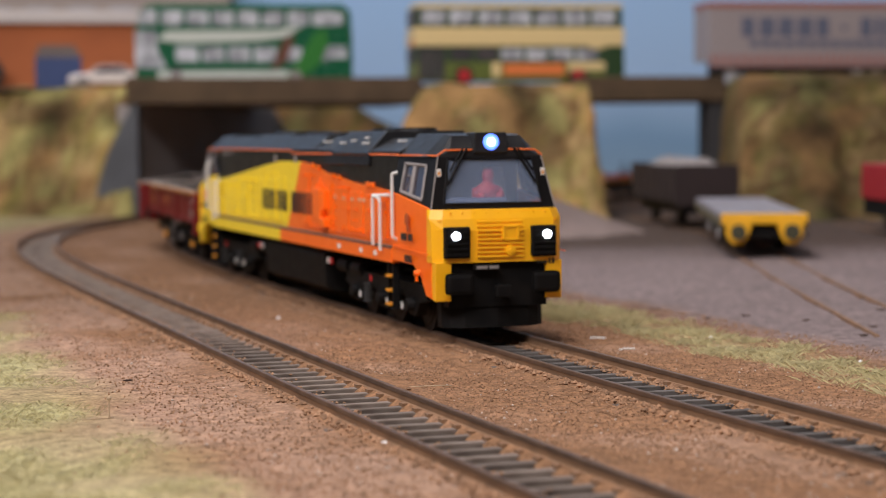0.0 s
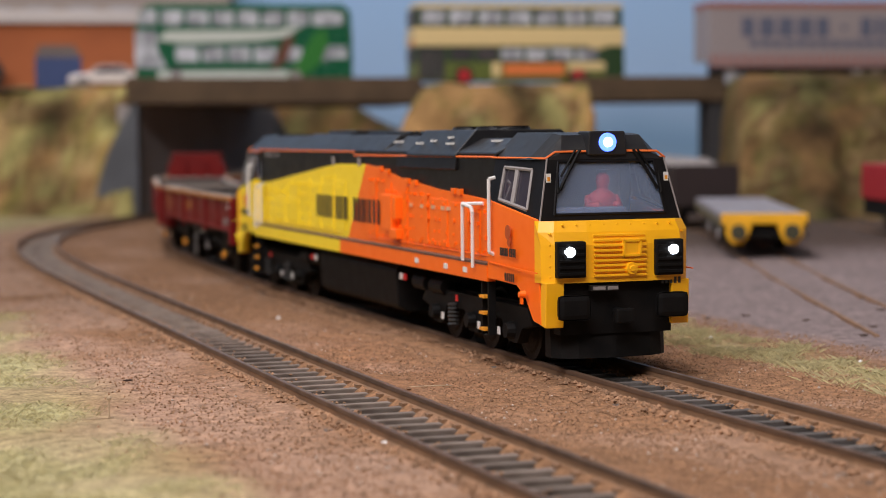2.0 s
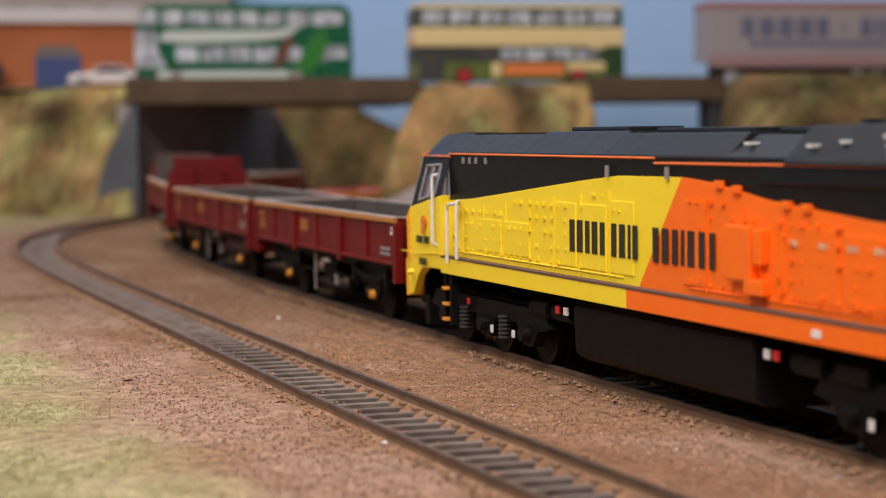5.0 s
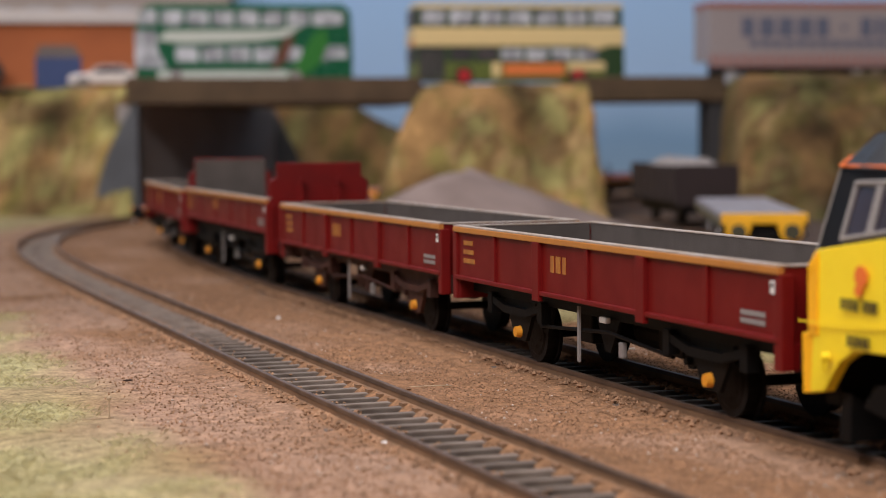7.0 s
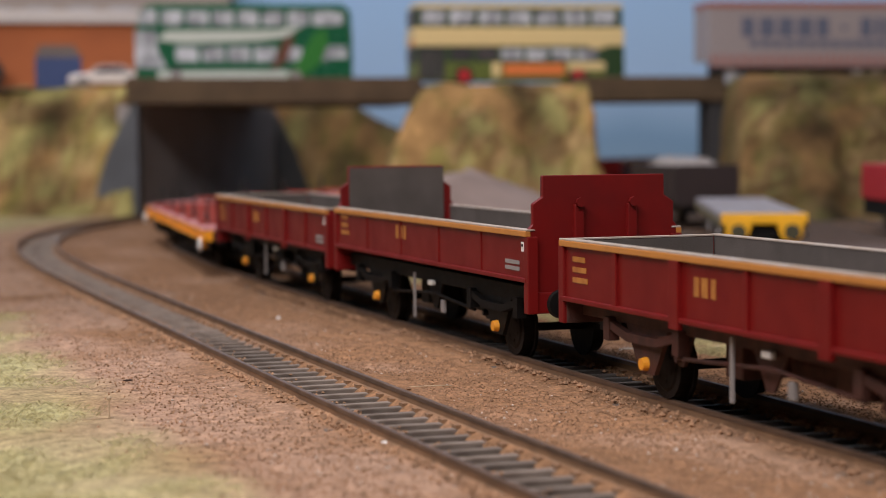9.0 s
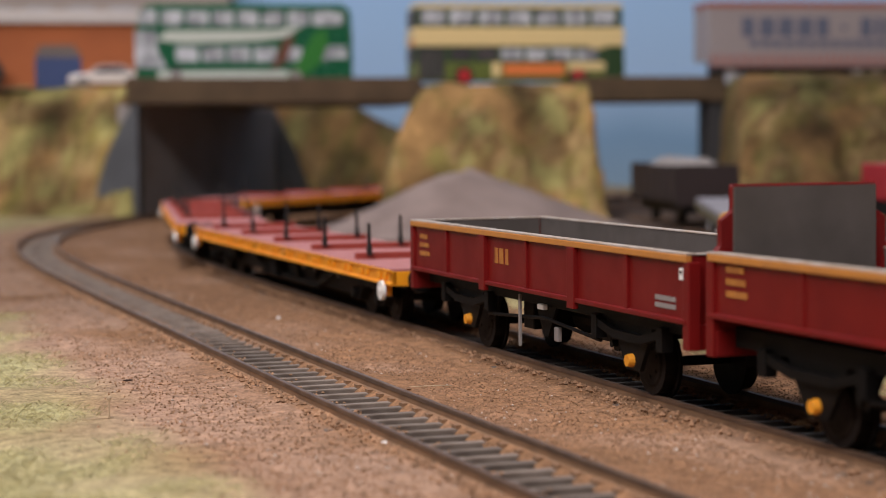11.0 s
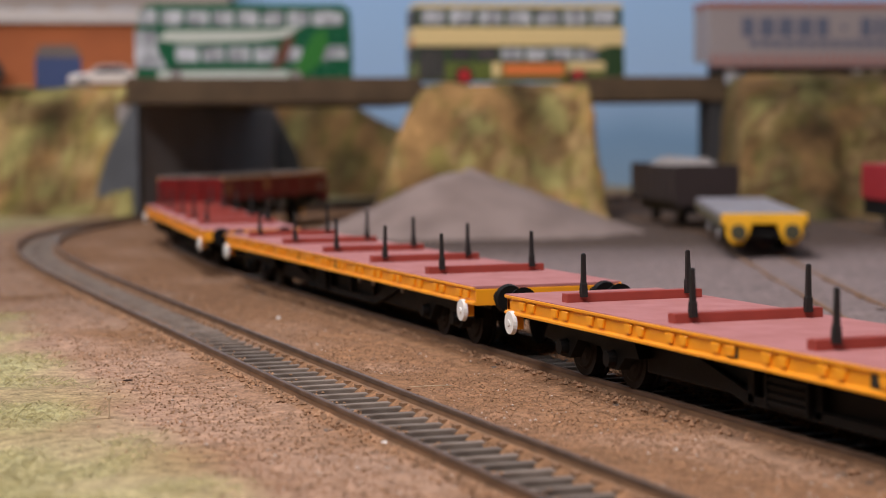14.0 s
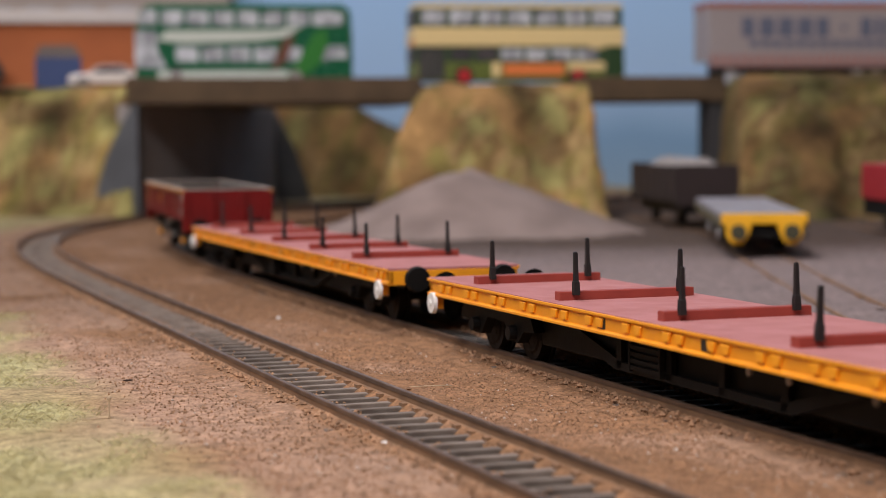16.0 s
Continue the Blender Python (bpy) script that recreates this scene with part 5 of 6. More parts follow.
    for x in (-43.5, 43.5):
        wheelset(wg, x, 6.0)
        for s in (-1, 1):
            bm = B()
            a, b = sorted((s * 12.6, s * 13.5))
            prism(bm, [(x - 9, 14), (x + 9, 14), (x + 3, 4.8), (x - 3, 4.8)], 1, a, b)
            prism(bm, [(x - 14, 13.5), (x - 14, 12), (x - 6, 10.2), (x + 6, 10.2), (x + 14, 12), (x + 14, 13.5), (x + 6, 11.8), (x - 6, 11.8)], 1, *sorted((s * 13.5, s * 14.8)))
            box(bm, x - 15.5, x - 13, *sorted((s * 12.8, s * 15)), 9.6, 14)
            box(bm, x + 13, x + 15.5, *sorted((s * 12.8, s * 15)), 9.6, 14)
            sp = part("suspension", bm, gear, wg, "leaf spring and axle guard")
            bm = B()
            cyl(bm, (x, s * 13.5, 6.6), (x, s * 14.7, 6.6), 1.3, 1.1, 14)
            part("axlebox", bm, AMBER, sp, "amber axlebox cover")
    for s in (-1, 1):
        bm = B()
        box(bm, -8.4, -7.4, *sorted((s * 15.2, s * 15.6)), 4.2, 15.0)
        part("brake_lever_guide", bm, SILVER, wg, "pale upright lever guide")
        bm = B()
        box(bm, 1, 4, *sorted((s * 14.0, s * 15.2)), 12.6, 13.8, 0.3)
        part("brake_fitting", bm, WHITE, wg)
        bm = B()
        box(bm, 8, 10, *sorted((s * 13.4, s * 14.4)), 6.6, 9.6, 0.3)
        part("brake_fitting", bm, SILVER, wg)
        bm = B()
        pipe(bm, [(-30, s * 13.8, 9.0), (4, s * 14.6, 11.0), (30, s * 13.8, 9.0)], 0.4)
        part("brake_rod", bm, gear, wg)
        for x in (-33, 33):
            bm = B()
            prism(bm, [(x - 5, 14), (x + 5, 14), (x + 1, 7.2), (x - 1, 7.2)], 1, *sorted((s * 11.2, s * 11.9)))
            cyl(bm, (x, s * 9, 8.6), (x, s * 13, 8.6), 0.7, seg=8)
            part("brake_hanger", bm, gear, wg)
        bm = B()
        prism(bm, [(-6, 14), (6, 14), (1.2, 6.8), (-1.2, 6.8)], 1, *sorted((s * 12.2, s * 12.8)))
        part("v_hanger", bm, gear, wg)
    bm = B()
    cyl(bm, (-14, 3, 9.5), (6, 3, 9.5), 4.0, seg=16)
    box(bm, -22, -16, -9, 9, 6.5, 13.4, 0.4)
    box(bm, 12, 22, -8, 8, 7.5, 13.4, 0.4)
    part("brake_gear", bm, gear, wg)
    return wg


def flat_wagon():
    """A long bogie flat with bolsters and stakes."""
    wg = thing("flat_wagon", "long orange flat wagon with pinkish red deck and stakes", "wagon", "flat wagons")
    h = 125.0
    bm = B()
    box(bm, -h + 0.2, h - 0.2, -17.75, 17.75, 14.5, 15.15, 0.1)
    part("deck", bm, DECK, wg, "faded pinkish red deck")
    for s in (-1, 1):
        bm = B()
        prism(bm, [(s * 16.0, 11.0), (s * 17.9, 11.0), (s * 17.9, 11.55), (s * 17.2, 11.8), (s * 17.2, 14.1), (s * 17.9, 14.35), (s * 17.9, 14.95), (s * 17.3, 14.95), (s * 17.3, 14.48), (s * 16.0, 14.48)], 0, -h, h, 0.1)
        sole = part("solebar", bm, SOLE, wg, "orange solebar with lashing brackets")
        bm = B()
        prism(bm, [(-1.5, 14.0), (1.5, 14.0), (0.9, 12.2), (-0.9, 12.2)], 1, *sorted((s * 17.1, s * 17.85)), 0.2)
        lash = mesh_of("lashing_bracket", bm, SOLE)
        for k in range(15):
            for dx in (0, 5):
                shared("lashing_bracket", lash, sole, -h + 9 + k * 16.5 + dx, 0, 0)
        for x in (-30, 12):
            bm = B()
            box(bm, x, x + 3.4, *sorted((s * 17.2, s * 17.35)), 12.0, 14.0)
            part("data_panel", bm, LETTER, sole)
        for x in (-h + 4, h - 6.5):
            bm = B()
            cyl(bm, (x, s * 17.6, 9.4), (x, s * 18.5, 9.4), 2.5, 2.4, 20)
            cyl(bm, (x, s * 18.5, 9.4), (x, s * 18.8, 9.4), 0.7, seg=8)
            w = part("brake_wheel", bm, WHITE, wg, "white handbrake wheel")
            bm = B()
            box(bm, x - 1.2, x + 1.2, *sorted((s * 15.6, s * 17.5)), 8.0, 11.4, 0.2)
            part("wheel_bracket", bm, SOLE, w)
        # truss
        bm = B()
        a, b = sorted((s * 11.4, s * 12.4))
        prism(bm, [(-62, 11), (-56, 11), (-30, 5.2), (30, 5.2), (56, 11), (62, 11), (33, 3.6), (-33, 3.6)], 1, a, b)
        for x in (-31, -10, 10, 31):
            box(bm, x - 1, x + 1, a, b, 4, 12)
        box(bm, -h + 3, h - 3, a, b, 9.6, 12.4)
        part("truss", bm, FRAME, wg, "black underframe truss")
        bm = B()
        box(bm, -24.6, -11.4, *sorted((s * 12.42, s * 12.7)), 4.2, 11)
        for x in (-24.6, -12):
            box(bm, x, x + 0.6, *sorted((s * 12.4, s * 13.5)), 4.2, 11)
        lb = part("louvred_box", bm, FRAME, wg, "black slatted equipment box")
        for k in range(5):
            bm = B()
            box(bm, -23.98, -12.02, *sorted((s * 12.71, s * 13.4)), 4.6 + k * 1.3, 5.4 + k * 1.3)
            part("slat", bm, FRAME, lb)
        for x in (20, 33, 58):
            bm = B()
            cyl(bm, (x, s * 12.4, 9.2), (x, s * 12.9, 9.2), 0.8, seg=10)
            part("valve", bm, SILVER, wg)
    for e in (-1, 1):
        bm = B()
        box(bm, *sorted((e * (h - 1.6), e * h)), -17.2, 17.2, 10.8, 14.48, 0.2)
        part("headstock", bm, SOLE, wg)
        for s in (-1, 1):
            bm = B()
            cyl(bm, (e * h, s * 11.4, 12.6), (e * (h + 5), s * 11.4, 12.6), 1.7, seg=12)
            cyl(bm, (e * (h + 5), s * 11.4, 12.6), (e * (h + 6.4), s * 11.4, 12.6), 3.3, 3.0, 20)
            part("buffer", bm, FRAME, wg, "round black buffer")
        bm = B()
        cyl(bm, (e * (h - 8), 0, 8.5), (e * (h + 8), 0, 8.5), 1.0, seg=8)
        box(bm, *sorted((e * (h + 5), e * (h + 9))), -2.6, 2.6, 7.4, 10)
        part("coupling", bm, FRAME, wg)
        bg = B()
        for s in (-1, 1):
            prism(bg, [(-22, 7), (-20, 10), (20, 10), (22, 7), (16, 6.6), (13, 4), (9, 4), (5, 8), (-5, 8), (-9, 4), (-13, 4), (-16, 6.6)], 1, *sorted((s * 11.2, s * 13.6)))
            for x in (-11, 11):
                cyl(bg, (x, s * 13.4, 6), (x, s * 15.2, 6), 1.8, 1.5, 12)
        box(bg, -6, 6, -11, 11, 7, 12)
        b = part("bogie", bg, FRAME, wg, "black two axle bogie")
        b.location = (e * 92 * MM, 0, 0)
        for x in (-11, 11):
            wheelset(b, x, 6.0)
    for k, u in enumerate((48, 94, 140.5, 187, 233)):
        x = h - u + 7.5
        bm = B()
        box(bm, x - 1.3, x + 1.3, -15.0, 15.0, 15.0, 16.9, 0.2)
        bo = part("bolster", bm, BOLSTER, wg, "dark red cross bolster")
        for s in (-1, 1):
            bm = B()
            lean = random.Random(k * 3 + s).uniform(-0.5, 0.5)
            loft(bm, [[(x + 1.7 + lean * t + a * w, s * 11.6 + b_ * w, 16.2 + t * 8.7) for a, b_ in ((-1, -1), (1, -1), (1, 1), (-1, 1))] for t, w in ((0, 0.66), (0.3, 0.58), (0.33, 0.46), (0.97, 0.36), (1, 0.22))])
            part("stake", bm, STAKE, bo, "black tapered stake")
    bm = B()
    box(bm, -72, 72, -11, 11, 4.2, 12.5, 0.4)
    cyl(bm, (-20, 6, 7), (0, 6, 7), 3, seg=14)
    part("underfloor_gear", bm, FRAME, wg)
    return wg


def train():
    """Each vehicle with the distance of its front behind the locomotive's front, its length, and half its pivot spacing."""
    out = [(locomotive(), 0, 272, 88)]
    plain, rusty, tall, flat = open_wagon(), open_wagon(rust=True), open_wagon(True, length=141), flat_wagon()
    out.append((plain, 278.5, 147, 43.5))
    out.append((rusty, 435.5, 147, 43.5))
    out.append((tall, 601, 141, 43.5))
    out.append((copy_thing(plain, pose(0, 0, 0)), 750, 147, 43.5))
    out.append((flat, 912, 250, 92))
    out.append((copy_thing(flat, pose(0, 0, 0)), 1182, 250, 92))
    out.append((copy_thing(flat, pose(0, 0, 0)), 1463, 250, 92))
    out.append((copy_thing(plain, pose(0, 0, 0)), 1735, 147, 43.5))
    return out


# ---- road vehicles and buildings above the tracks ----
def road_pose(k, across, z=ROAD_Z, turn=0.0):
    return BRIDGE @ pose(k * MM, across * MM, z * MM, 0, 0, turn)


def road_wheel(parent, x, y, r, hub):
    bm = B()
    cyl(bm, (x, y - 1.6, r), (x, y + 1.6, r), r, seg=22)
    w = part("wheel", bm, RUBBER, parent)
    bm = B()
    cyl(bm, (x, y - 2.0, r), (x, y - 1.5, r), r * 0.68, r * 0.62, 18)
    part("hub", bm, hub, w, "painted wheel hub")


def cream_bus():
    L, W = 143.0, 33.0
    bus = thing("double_decker_bus", "cream and green double decker model bus on the bridge", "bus", "road vehicles", m=road_pose(90.5, 14))
    bm = B()
    box(bm, 0, L, 0, W, 2.5, 15, 1.2)
    part("lower_body", bm, BUSGREEN, bus, "olive green lower panels")
    bm = B()
    box(bm, 0.3, L - 0.3, 0.3, W - 0.3, 14.5, 26, 0.8)
    part("lower_saloon", bm, BUSDARK, bus, "dark green lower window band")
    bm = B()
    box(bm, -0.3, L + 0.2, -0.25, W + 0.25, 25.6, 38.2, 0.9)
    part("cream_band", bm, CREAM, bus, "cream band between decks")
    bm = B()
    box(bm, 1.2, L - 0.8, 0.3, W - 0.3, 38, 51, 1.0)
    part("upper_saloon", bm, BUSDARK, bus, "dark green upper window band")
    bm = B()
    box(bm, 1.0, L - 0.6, 0.1, W - 0.1, 50.8, 54, 1.3)
    part("roof", bm, CREAM, bus, "cream roof")
    bm = B()
    box(bm, L - 13, L + 0.3, -0.35, W + 0.3, 2.6, 24.5, 0.8)
    part("engine_cover", bm, BUSDARK, bus, "dark green rear corner")
    bm = B()
    box(bm, L - 24, L - 13, -0.3, 2, 24, 27, 0.5)
    part("cream_corner", bm, CREAM, bus)
    for k in range(7):
        bm = B()
        box(bm, 4.5 + k * 19.4, 4.5 + k * 19.4 + 16.2, -0.1, 0.6, 40.0, 49.6, 0.4)
        part("window", bm, PANE, bus, "upper deck window pane")
    for k in range(6):
        bm = B()
        box(bm, 24 + k * 17.2, 24 + k * 17.2 + 14.6, -0.1, 0.6, 16.3, 24.2, 0.4)
        part("window", bm, PANE if k > 1 else PANEDARK, bus, "lower deck window pane")
    bm = B()
    box(bm, 2.5, 20, -0.2, 0.6, 3.5, 24.6, 0.4)
    d = part("door", bm, PANEDARK, bus, "folding entrance door")
    for x in (6.5, 11, 15.5):
        bm = B()
        box(bm, x, x + 0.7, -0.5, -0.1, 4, 24)
        part("door_bar", bm, BUSDARK, d)
    bm = B()
    box(bm, 60, 102, -0.35, 0.4, 6.0, 14.0, 0.3)
    part("advert_panel", bm, ADVERT, bus, "orange advert panel")
    bm = B()
    box(bm, 104, 130, -0.3, 0.4, 9.5, 15.0, 0.3)
    part("cream_panel", bm, CREAM, bus)
    bm = B()
    box(bm, 52, 58, -0.3, 0.4, 5.0, 15.0, 0.3)
    part("cream_panel", bm, CREAM, bus)
    bm = B()
    box(bm, -0.5, 0.4, 2.5, W - 2.5, 15, 25, 0.3)
    part("windscreen", bm, PANEDARK, bus)
    bm = B()
    box(bm, -0.2, 1.6, 2.5, W - 2.5, 40, 50, 0.3)
    part("upper_windscreen", bm, PANEDARK, bus)
    bm = B()
    box(bm, -3, -1.5, -1.5, 0.5, 25.5, 29, 0.3)
    pipe(bm, [(-2.2, 0, 28), (0.4, 1, 29)], 0.3)
    part("mirror", bm, ADVERT, bus)
    for x in (33, 111):
        for y in (1.4, W - 1.4):
            road_wheel(bus, x, y, 6.2, HUB)


def green_bus():
    L, W = 142.0, 33.0
    bus = thing("double_decker_bus", "glossy emerald green modern double decker model bus", "bus", "road vehicles", m=road_pose(-92, 22))
    bm = B()
    prism(bm, [(2, 2.5), (0, 10), (0.5, 38), (4, 50), (9, 53.5), (L - 6, 53.5), (L - 1, 49), (L, 30), (L, 2.5)], 1, 0, W, 1.0)
    part("body", bm, EMERALD, bus)
    for k in range(7):
        bm = B()
        box(bm, 17 + k * 16.4, 17 + k * 16.4 + 14, -0.25, 0.5, 39.5, 49, 0.3)
        part("window", bm, PANE, bus, "upper deck window pane")
    for k in range(6):
        bm = B()
        box(bm, 26 + k * 17, 26 + k * 17 + 14.4, -0.25, 0.5, 16.0, 25.5, 0.3)
        part("window", bm, PANE, bus, "lower deck window pane")
    bm = B()
    prism(bm, [(14, 30), (20, 36), (92, 36.5), (100, 38.5), (108, 38.5), (98, 32), (80, 29.5), (30, 28)], 1, -0.3, 0.4)
    part("side_flash", bm, BUSWHITE, bus, "silver white side flash")
    bm = B()
    prism(bm, [(98, 6), (108, 20), (116, 34), (124, 38), (126, 28), (120, 14), (110, 7)], 1, -0.35, 0.4)
    part("leaf_graphic", bm, LEAF, bus, "bright leaf green graphic")
    bm = B()
    prism(bm, [(88, 10), (96, 30), (104, 34), (98, 16)], 1, -0.4, 0.4)
    part("leaf_graphic", bm, mat("bus_graphic_brown", (0.14, 0.05, 0.03), 0.4), bus, "dark brown graphic")
    bm = B()
    box(bm, 14, 100, -0.3, 0.4, 5, 10, 0.3)
    part("skirt_panel", bm, BUSWHITE, bus, "pale lower skirt")
    bm = B()
    prism(bm, [(-0.4, 12), (-0.2, 36), (14, 36), (14, 24), (20, 12)], 1, -0.35, W + 0.35, 0.2)
    part("front_glazing", bm, PANE, bus, "wrap round front glazing")
    bm = B()
    prism(bm, [(1.2, 40), (4.6, 49.5), (14, 49.5), (14, 40)], 1, -0.3, W + 0.3, 0.2)
    part("upper_glazing", bm, PANE, bus)
    bm = B()
    box(bm, 118, 138, -0.3, 0.4, 18, 26, 0.3)
    box(bm, 121, 136, -0.3, 0.4, 40, 48, 0.3)
    part("rear_window", bm, PANE, bus)
    for x in (26, 104):
        for y in (1.4, W - 1.4):
            road_wheel(bus, x, y, 6.2, SILVER)


def trailer():
    tr = thing("lorry_trailer", "grey mauve ribbed model lorry trailer with slate lettering", "trailer", "road vehicles", m=road_pose(304, 46))
    L, W = 175.0, 34.0
    bm = B()
    box(bm, 0, L, 0, W, 17, 55, 0.5)
    part("body", bm, TRAILER, tr)
    bm = B()
    box(bm, -0.4, L + 0.4, -0.4, W + 0.4, 53.6, 58, 0.5)
    part("top_edge", bm, TRAILRED, tr, "rusty red top edge")
    bm = B()
    box(bm, 0, L, -0.3, 0.6, 12.5, 20, 0.2)
    sk = part("skirt", bm, TRAILPINK, tr, "dull pink lower skirt")
    for k in range(34):
        bm = B()
        box(bm, 2 + k * 5.1, 3.4 + k * 5.1, -0.8, -0.2, 12.6, 21.5)
        part("slat", bm, TRAILRED, sk)
    bm = B()
    for x, w in ((24, 10), (37, 12), (51, 12), (65, 12), (79, 10), (112, 9), (123, 5), (130, 11), (143, 11)):
        box(bm, x, x + w * 0.92, -0.35, 0.1, 33.5, 47)
    box(bm, 98, 101, -0.35, 0.1, 38, 42)
    part("lettering", bm, TRAILTEXT, tr, "row of slate blue lettering bars")
    bm = B()
    for k in range(15):
        box(bm, 30 + k * 8.6, 30 + k * 8.6 + 6.6, -0.35, 0.1, 26.5, 31)
    part("lettering", bm, TRAILTEXT, tr, "small row of slate lettering bars")
    bm = B()
    box(bm, 8, L - 10, 6, W - 6, 8, 17)
    part("chassis", bm, FRAME, tr)
    for x in (16, 110, 124, 138):
        for y in (2.5, W - 2.5):
            road_wheel(tr, x, y, 6.5, SILVER)


def warehouse():
    wh = thing("warehouse", "orange warehouse with white roof edge and blue shutter", "building", m=road_pose(-330, 96, 80.0))
    bm = B()
    box(bm, 0, 262, 0, 120, 0, 46, 0.4)
    part("wall", bm, BRICKORANGE, wh, "plain orange wall")
    bm = B()
    box(bm, -3, 265, -4, 124, 46, 55, 0.8)
    part("roof_edge", bm, ROOFWHITE, wh, "white roof edge")
    bm = B()
    box(bm, 172, 203, -1.2, 1, 0, 23, 0.4)
    d = part("shutter", bm, BLUEDOOR, wh, "blue roller shutter")
    bm = B()
    prism(bm, [(172, 23), (175, 31), (198, 31), (203, 23)], 1, -1.4, 1)
    part("canopy", bm, GREYDOOR, d, "dark grey canopy above the shutter")


def car(k, across, name, label, paint):
    c = thing(name, label, "car", "road vehicles", m=road_pose(k, across))
    bm = B()
    prism(bm, [(0, 3.2), (0.5, 8), (4, 9.4), (14, 10.2), (20, 15.2), (36, 15.4), (44, 10.6), (53, 9.6), (55, 7), (55, 3.2)], 1, 0, 22, 0.8)
    part("body", bm, paint, c)
    bm = B()
    prism(bm, [(16, 10.4), (21, 14.6), (35, 14.8), (42, 10.8)], 1, -0.3, 22.3)
    part("side_windows", bm, DARKGLASS, c)
    for x in (10, 44):
        for y in (1.4, 20.6):
            road_wheel(c, x, y, 4.0, SILVER)


def tractor_unit():
    c = thing("parked_loader", "dark parked loader with large black tyre", "vehicle", "road vehicles", m=road_pose(-222, 56))
    bm = B()
    box(bm, 0, 34, 4, 24, 8, 22, 2)
    part("body", bm, FRAME, c)
    for x in (4, 33):
        for y in (3, 25):
            road_wheel(c, x, y, 11, FRAME)


def far_building():
    b = thing("low_relief_building", "pale grey low relief building before the painted sky", "building", m=pose(-0.46, 1.74, 0.0))
    bm = B()
    box(bm, 0, 268, 0, 60, -4, 210, 0.5)
    part("wall", bm, HOUSEGREY, b)
    for r_ in range(5):
        for k in range(7):
            bm = B()
            box(bm, 8 + k * 38, 32 + k * 38, -0.8, 1, 20 + r_ * 40, 46 + r_ * 40)
            part("window", bm, HOUSEPANE, b, "pale window pane")


def roadside():
    cream_bus()
    green_bus()
    trailer()
    warehouse()
    car(-136, 62, "parked_car", "white parked model car beside the road", CARWHITE)
    tractor_unit()
    far_building()
    # post base by the kerb
    bm = B()
    box(bm, 0, 13, 0, 10, 0, 10, 1)
    o = part("kerbside_cabinet", bm, mat("cabinet_pale_grey", (0.36, 0.38, 0.42), 0.6))
    o.matrix_basis = road_pose(305, 8, 76.5)
    tagged(o, "small pale grey kerbside cabinet", "cabinet")


# ---- sidings in the yard ----
def siding_rails():
    for pts, label in (([(116, 470), (122, 640), (129, 770), (138, 900), (141, 960), (136, 1010), (128, 1090), (121, 1150)], "half buried siding track in the yard"),
                       ([(227, 560), (227, 800), (227, 1060)], "second siding track in the yard")):
        base = thing("siding_track", label, "railway track", "sidings", "structure")
        for side in (-8.85, 8.85):
            bm = B()
            rings = []
            n = 30
            for i in range(n + 1):
                t = i / n * (len(pts) - 1)
                k = min(int(t), len(pts) - 2)
                u = t - k
                x = pts[k][0] * (1 - u) + pts[k + 1][0] * u
                y = pts[k][1] * (1 - u) + pts[k + 1][1] * u
                rings.append([(x + side + p, y, q) for p, q in ((-0.6, -3.6), (0.6, -3.6), (0.6, -1.9), (-0.6, -1.9))])
            loft(bm, rings)
            part("rail", bm, RAILRUST, base)


def parked_flat():
    wg = thing("parked_flat_wagon", "grey decked flat wagon with yellow buffer beam", "wagon", "parked wagons", m=Matrix.Translation(Vector((129, 766, 0)) * MM) @ pose(0, 0, 0, 0, 0, -94.5))
    L = 190.0
    bm = B()
    box(bm, -L, 0, -17, 17, 12.6, 15.6, 0.3)
    part("deck", bm, SIDEFLAT, wg, "grey wagon deck")
    for s in (-1, 1):
        bm = B()
        box(bm, -L, 0, *sorted((s * 16.6, s * 17.4)), 9.8, 13.4, 0.2)
        part("solebar", bm, mat("solebar_olive", (0.12, 0.1, 0.05), 0.7), wg, "dull olive solebar")
        bm = B()
        prism(bm, [(s * 4.2, 13.5), (s * 15.8, 13.5), (s * 15.2, 6.4), (s * 13, 3.2), (s * 8.6, 3.2), (s * 6.4, 6.4)], 0, 0.6, 2.2, 0.3)
        lob = part("buffer_plate", bm, SIDEYEL, wg, "yellow lobed buffer plate")
        bm = B()
        cyl(bm, (2.2, s * 10.6, 8.4), (6, s * 10.6, 8.4), 2.2, seg=14)
        cyl(bm, (6, s * 10.6, 8.4), (7, s * 10.6, 8.4), 3.2, 3.0, 18)
        part("buffer", bm, mat("buffer_dark_olive", (0.05, 0.045, 0.02), 0.6), lob)
        for x in (-10, -70):
            bm = B()
            cyl(bm, (x, s * 17.4, 7), (x, s * 18.2, 7), 2.4, seg=16)
            part("brake_wheel", bm, SILVER, wg, "pale handbrake wheel")
    bm = B()
    box(bm, -0.5, 1.6, -17.2, 17.2, 11.5, 15.7, 0.3)
    part("buffer_beam", bm, SIDEYEL, wg, "bright yellow buffer beam")
    bm = B()
    box(bm, -L + 4, -2, -12, 12, 6, 12.6, 0.3)
    part("underframe", bm, FRAME, wg)
    for x in (-22, -46, -140, -164):
        wheelset(wg, x, 6.0)


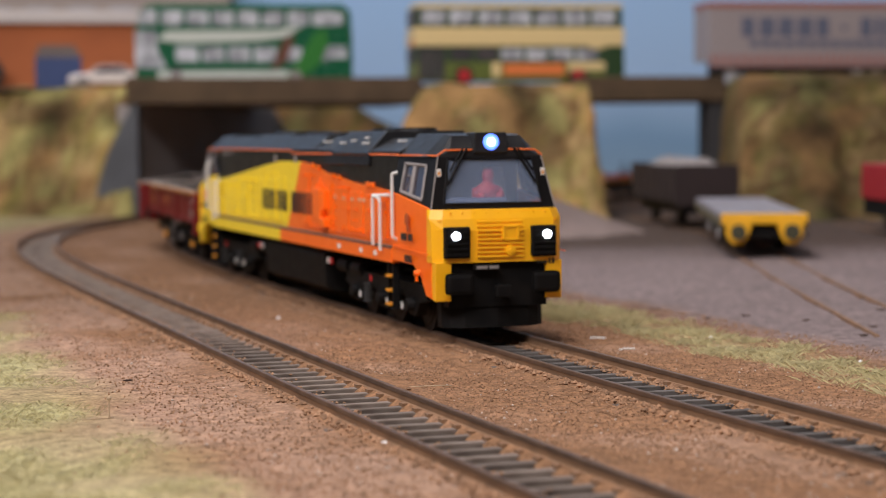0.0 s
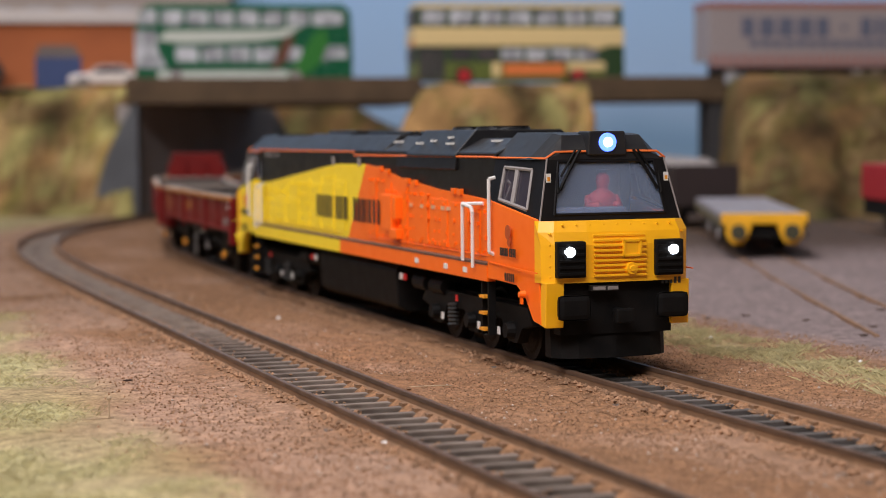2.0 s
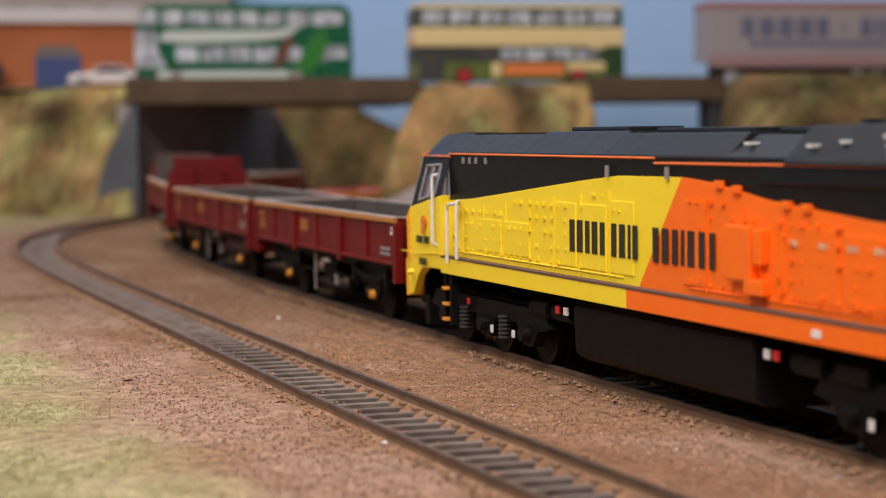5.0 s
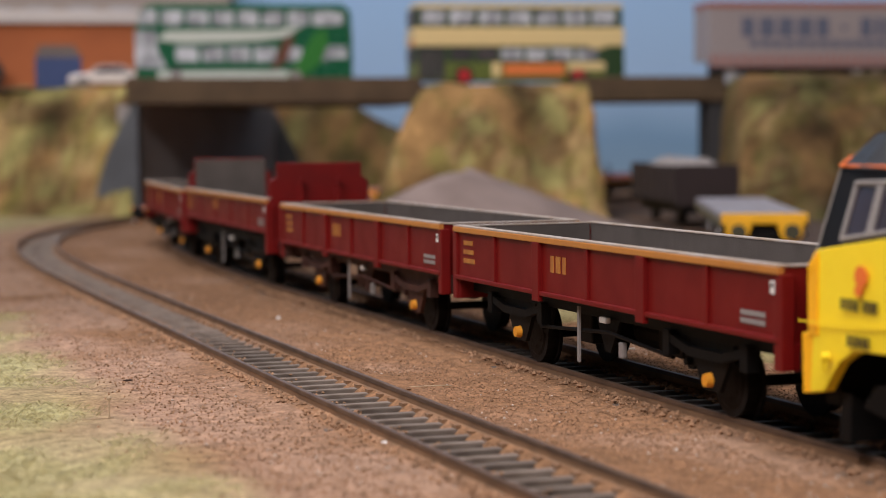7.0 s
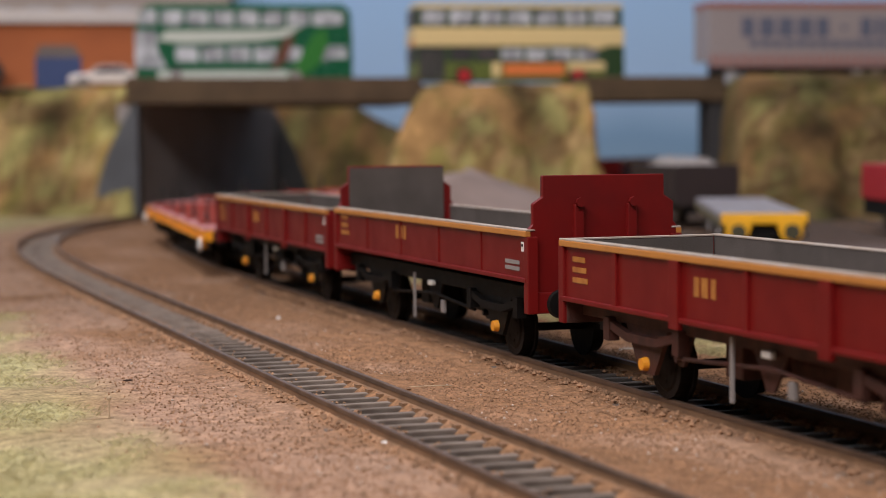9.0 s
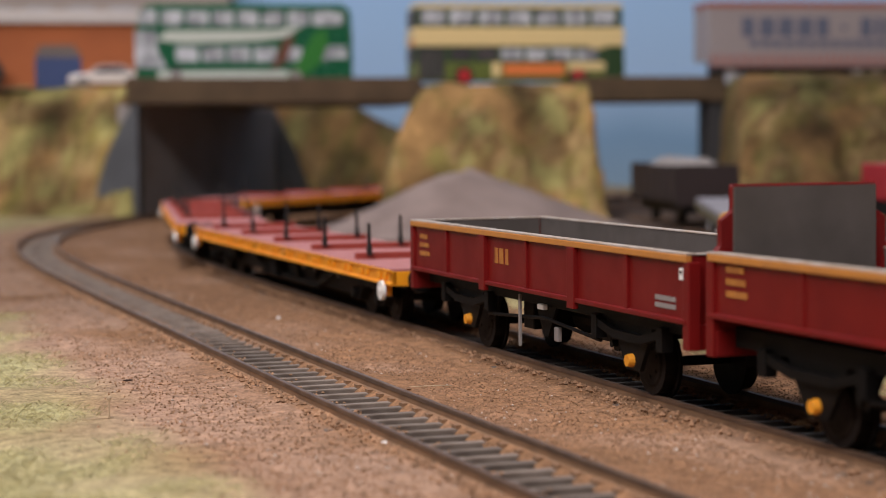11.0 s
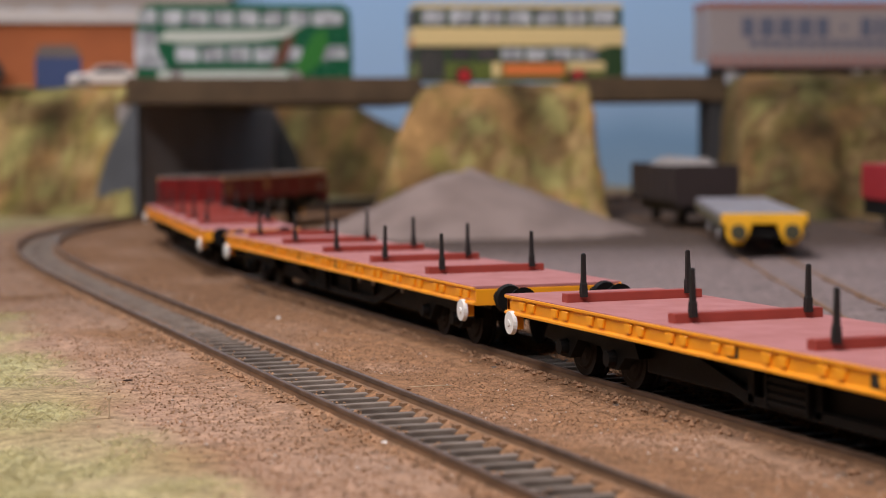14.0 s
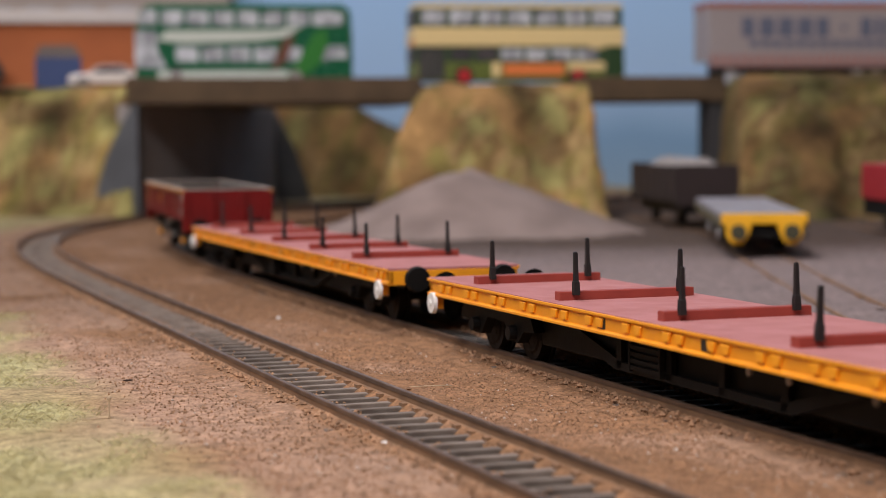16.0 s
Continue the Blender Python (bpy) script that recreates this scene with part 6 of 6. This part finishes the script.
def parked_open():
    wg = thing("parked_open_wagon", "dark brown open wagon heaped with grey stone", "wagon", "parked wagons", m=Matrix.Translation(Vector((137, 990, 0)) * MM) @ pose(0, 0, 0, 0, 0, -84))
    L = 110.0
    for s in (-1, 1):
        bm = B()
        box(bm, -L, 0, *sorted((s * 16, s * 17.2)), 12, 31, 0.3)
        sd = part("side_panel", bm, SIDEBROWN, wg)
        for k in range(1, 6):
            bm = B()
            box(bm, -L + k * 18.3 - 0.8, -L + k * 18.3 + 0.8, *sorted((s * 17, s * 18)), 12, 31, 0.2)
            part("rib", bm, SIDEBROWN, sd)
    for x in (-L, -1.2):
        bm = B()
        box(bm, x, x + 1.2, -17, 17, 10, 31.4, 0.3)
        part("end_board", bm, SIDEBROWN, wg)
    bm = B()
    loft(bm, [[(x, y, 26 + (1 - (y / 16) ** 2) * (8.5 + 2.0 * n3(x / 11, y / 8)) * min(1, (x + L) / 14, -x / 14 + 0.02)) for y in np.linspace(-15.9, 15.9, 12)] + [(x, 15.9, 14), (x, -15.9, 14)] for x in np.linspace(-L + 1, -1.3, 26)])
    part("stone_load", bm, STONELOAD, wg, "heaped grey stone load", True)
    bm = B()
    box(bm, -L + 3, -3, -12, 12, 6, 12.2, 0.3)
    part("underframe", bm, FRAME, wg)
    for x in (-24, -86):
        wheelset(wg, x, 6.0)


def parked_red():
    wg = thing("parked_red_wagon", "bright red open wagon on black underframe", "wagon", "parked wagons", m=Matrix.Translation(Vector((227, 838, 0)) * MM) @ pose(0, 0, 0, 0, 0, -90))
    L = 120.0
    bm = B()
    box(bm, -L, 0, -17, 17, 15, 32, 0.5)
    b = part("body", bm, SIDERED, wg)
    for s in (-1, 1):
        bm = B()
        box(bm, 0, 0.8, s * 8 - 0.8, s * 8 + 0.8, 15.5, 31.5, 0.2)
        part("rib", bm, SIDERED, b)
        bm = B()
        cyl(bm, (0, s * 11.4, 9.4), (4.5, s * 11.4, 9.4), 1.6, seg=12)
        cyl(bm, (4.5, s * 11.4, 9.4), (5.6, s * 11.4, 9.4), 3.0, seg=18)
        part("buffer", bm, FRAME, wg)
        bm = B()
        box(bm, -4, -1, *sorted((s * 16.5, s * 18)), 4, 11, 0.4)
        part("step", bm, SILVER, wg)
    bm = B()
    box(bm, -L + 1, 0.4, -16, 16, 7, 15, 0.4)
    part("underframe", bm, FRAME, wg)
    for x in (-20, -96):
        wheelset(wg, x, 6.0)


def sidings():
    siding_rails()
    parked_flat()
    parked_open()
    parked_red()


def build():
    ground()
    banks()
    heap()
    backdrop()
    bridge()
    abutment()
    roadside()
    sidings()
    shoulders(TRAIN, "brown earth banked against the train's rails")
    shoulders(FRONT, "brown earth banked against the foreground rails")
    scatter()
    debris()
    baseboard()
    hall()
    grass()
    track(TRAIN, "dark weathered railway track used by the train", 2560, SLEEPER_DARK, -3.4)
    track(FRONT, "empty weathered railway track in the foreground", 1500, SLEEPER, -4.2)
    infill()


build()
TRAINSET = train()


# ---- the train's progress along its line ----
def gone(t):
    """Millimetres covered since the start."""
    ts = (0, 0.5, 1, 1.5, 2, 2.5, 3, 3.5, 4, 4.2, 5.0, 5.8, 6.3, 6.5, 7, 7.5, 8, 9, 11.5, 13.5, 16)
    ds = (0, 12, 27, 45, 67, 90, 118.5, 147.5, 180, 193, 251, 320, 368.5, 390, 442.5, 496.5, 551.5, 661.5, 938.5, 1157.5, 1431.5)
    return float(np.interp(t, ts, ds))


def motions():
    for ob, u0, length, pivot in TRAINSET:
        rows = []
        for i in range(65):
            t = i * 0.25
            s = 216 - gone(t) + u0 + length / 2
            f, r = TRAIN.at(s - pivot), TRAIN.at(s + pivot)
            a = math.degrees(math.atan2(f[1] - r[1], f[0] - r[0]))
            rows.append((t, pose((f[0] + r[0]) / 2 * MM, (f[1] + r[1]) / 2 * MM, 0, 0, 0, a)))
        walk(ob, rows)
        for w in ob.children_recursive:
            if w.name.startswith("wheelset"):
                x, r = w.location.x, w.location.z
                walk(w, [(i / 15, pose(x, 0, r, 0, math.degrees(gone(i / 15) * MM / r), 0)) for i in range(241)])


motions()
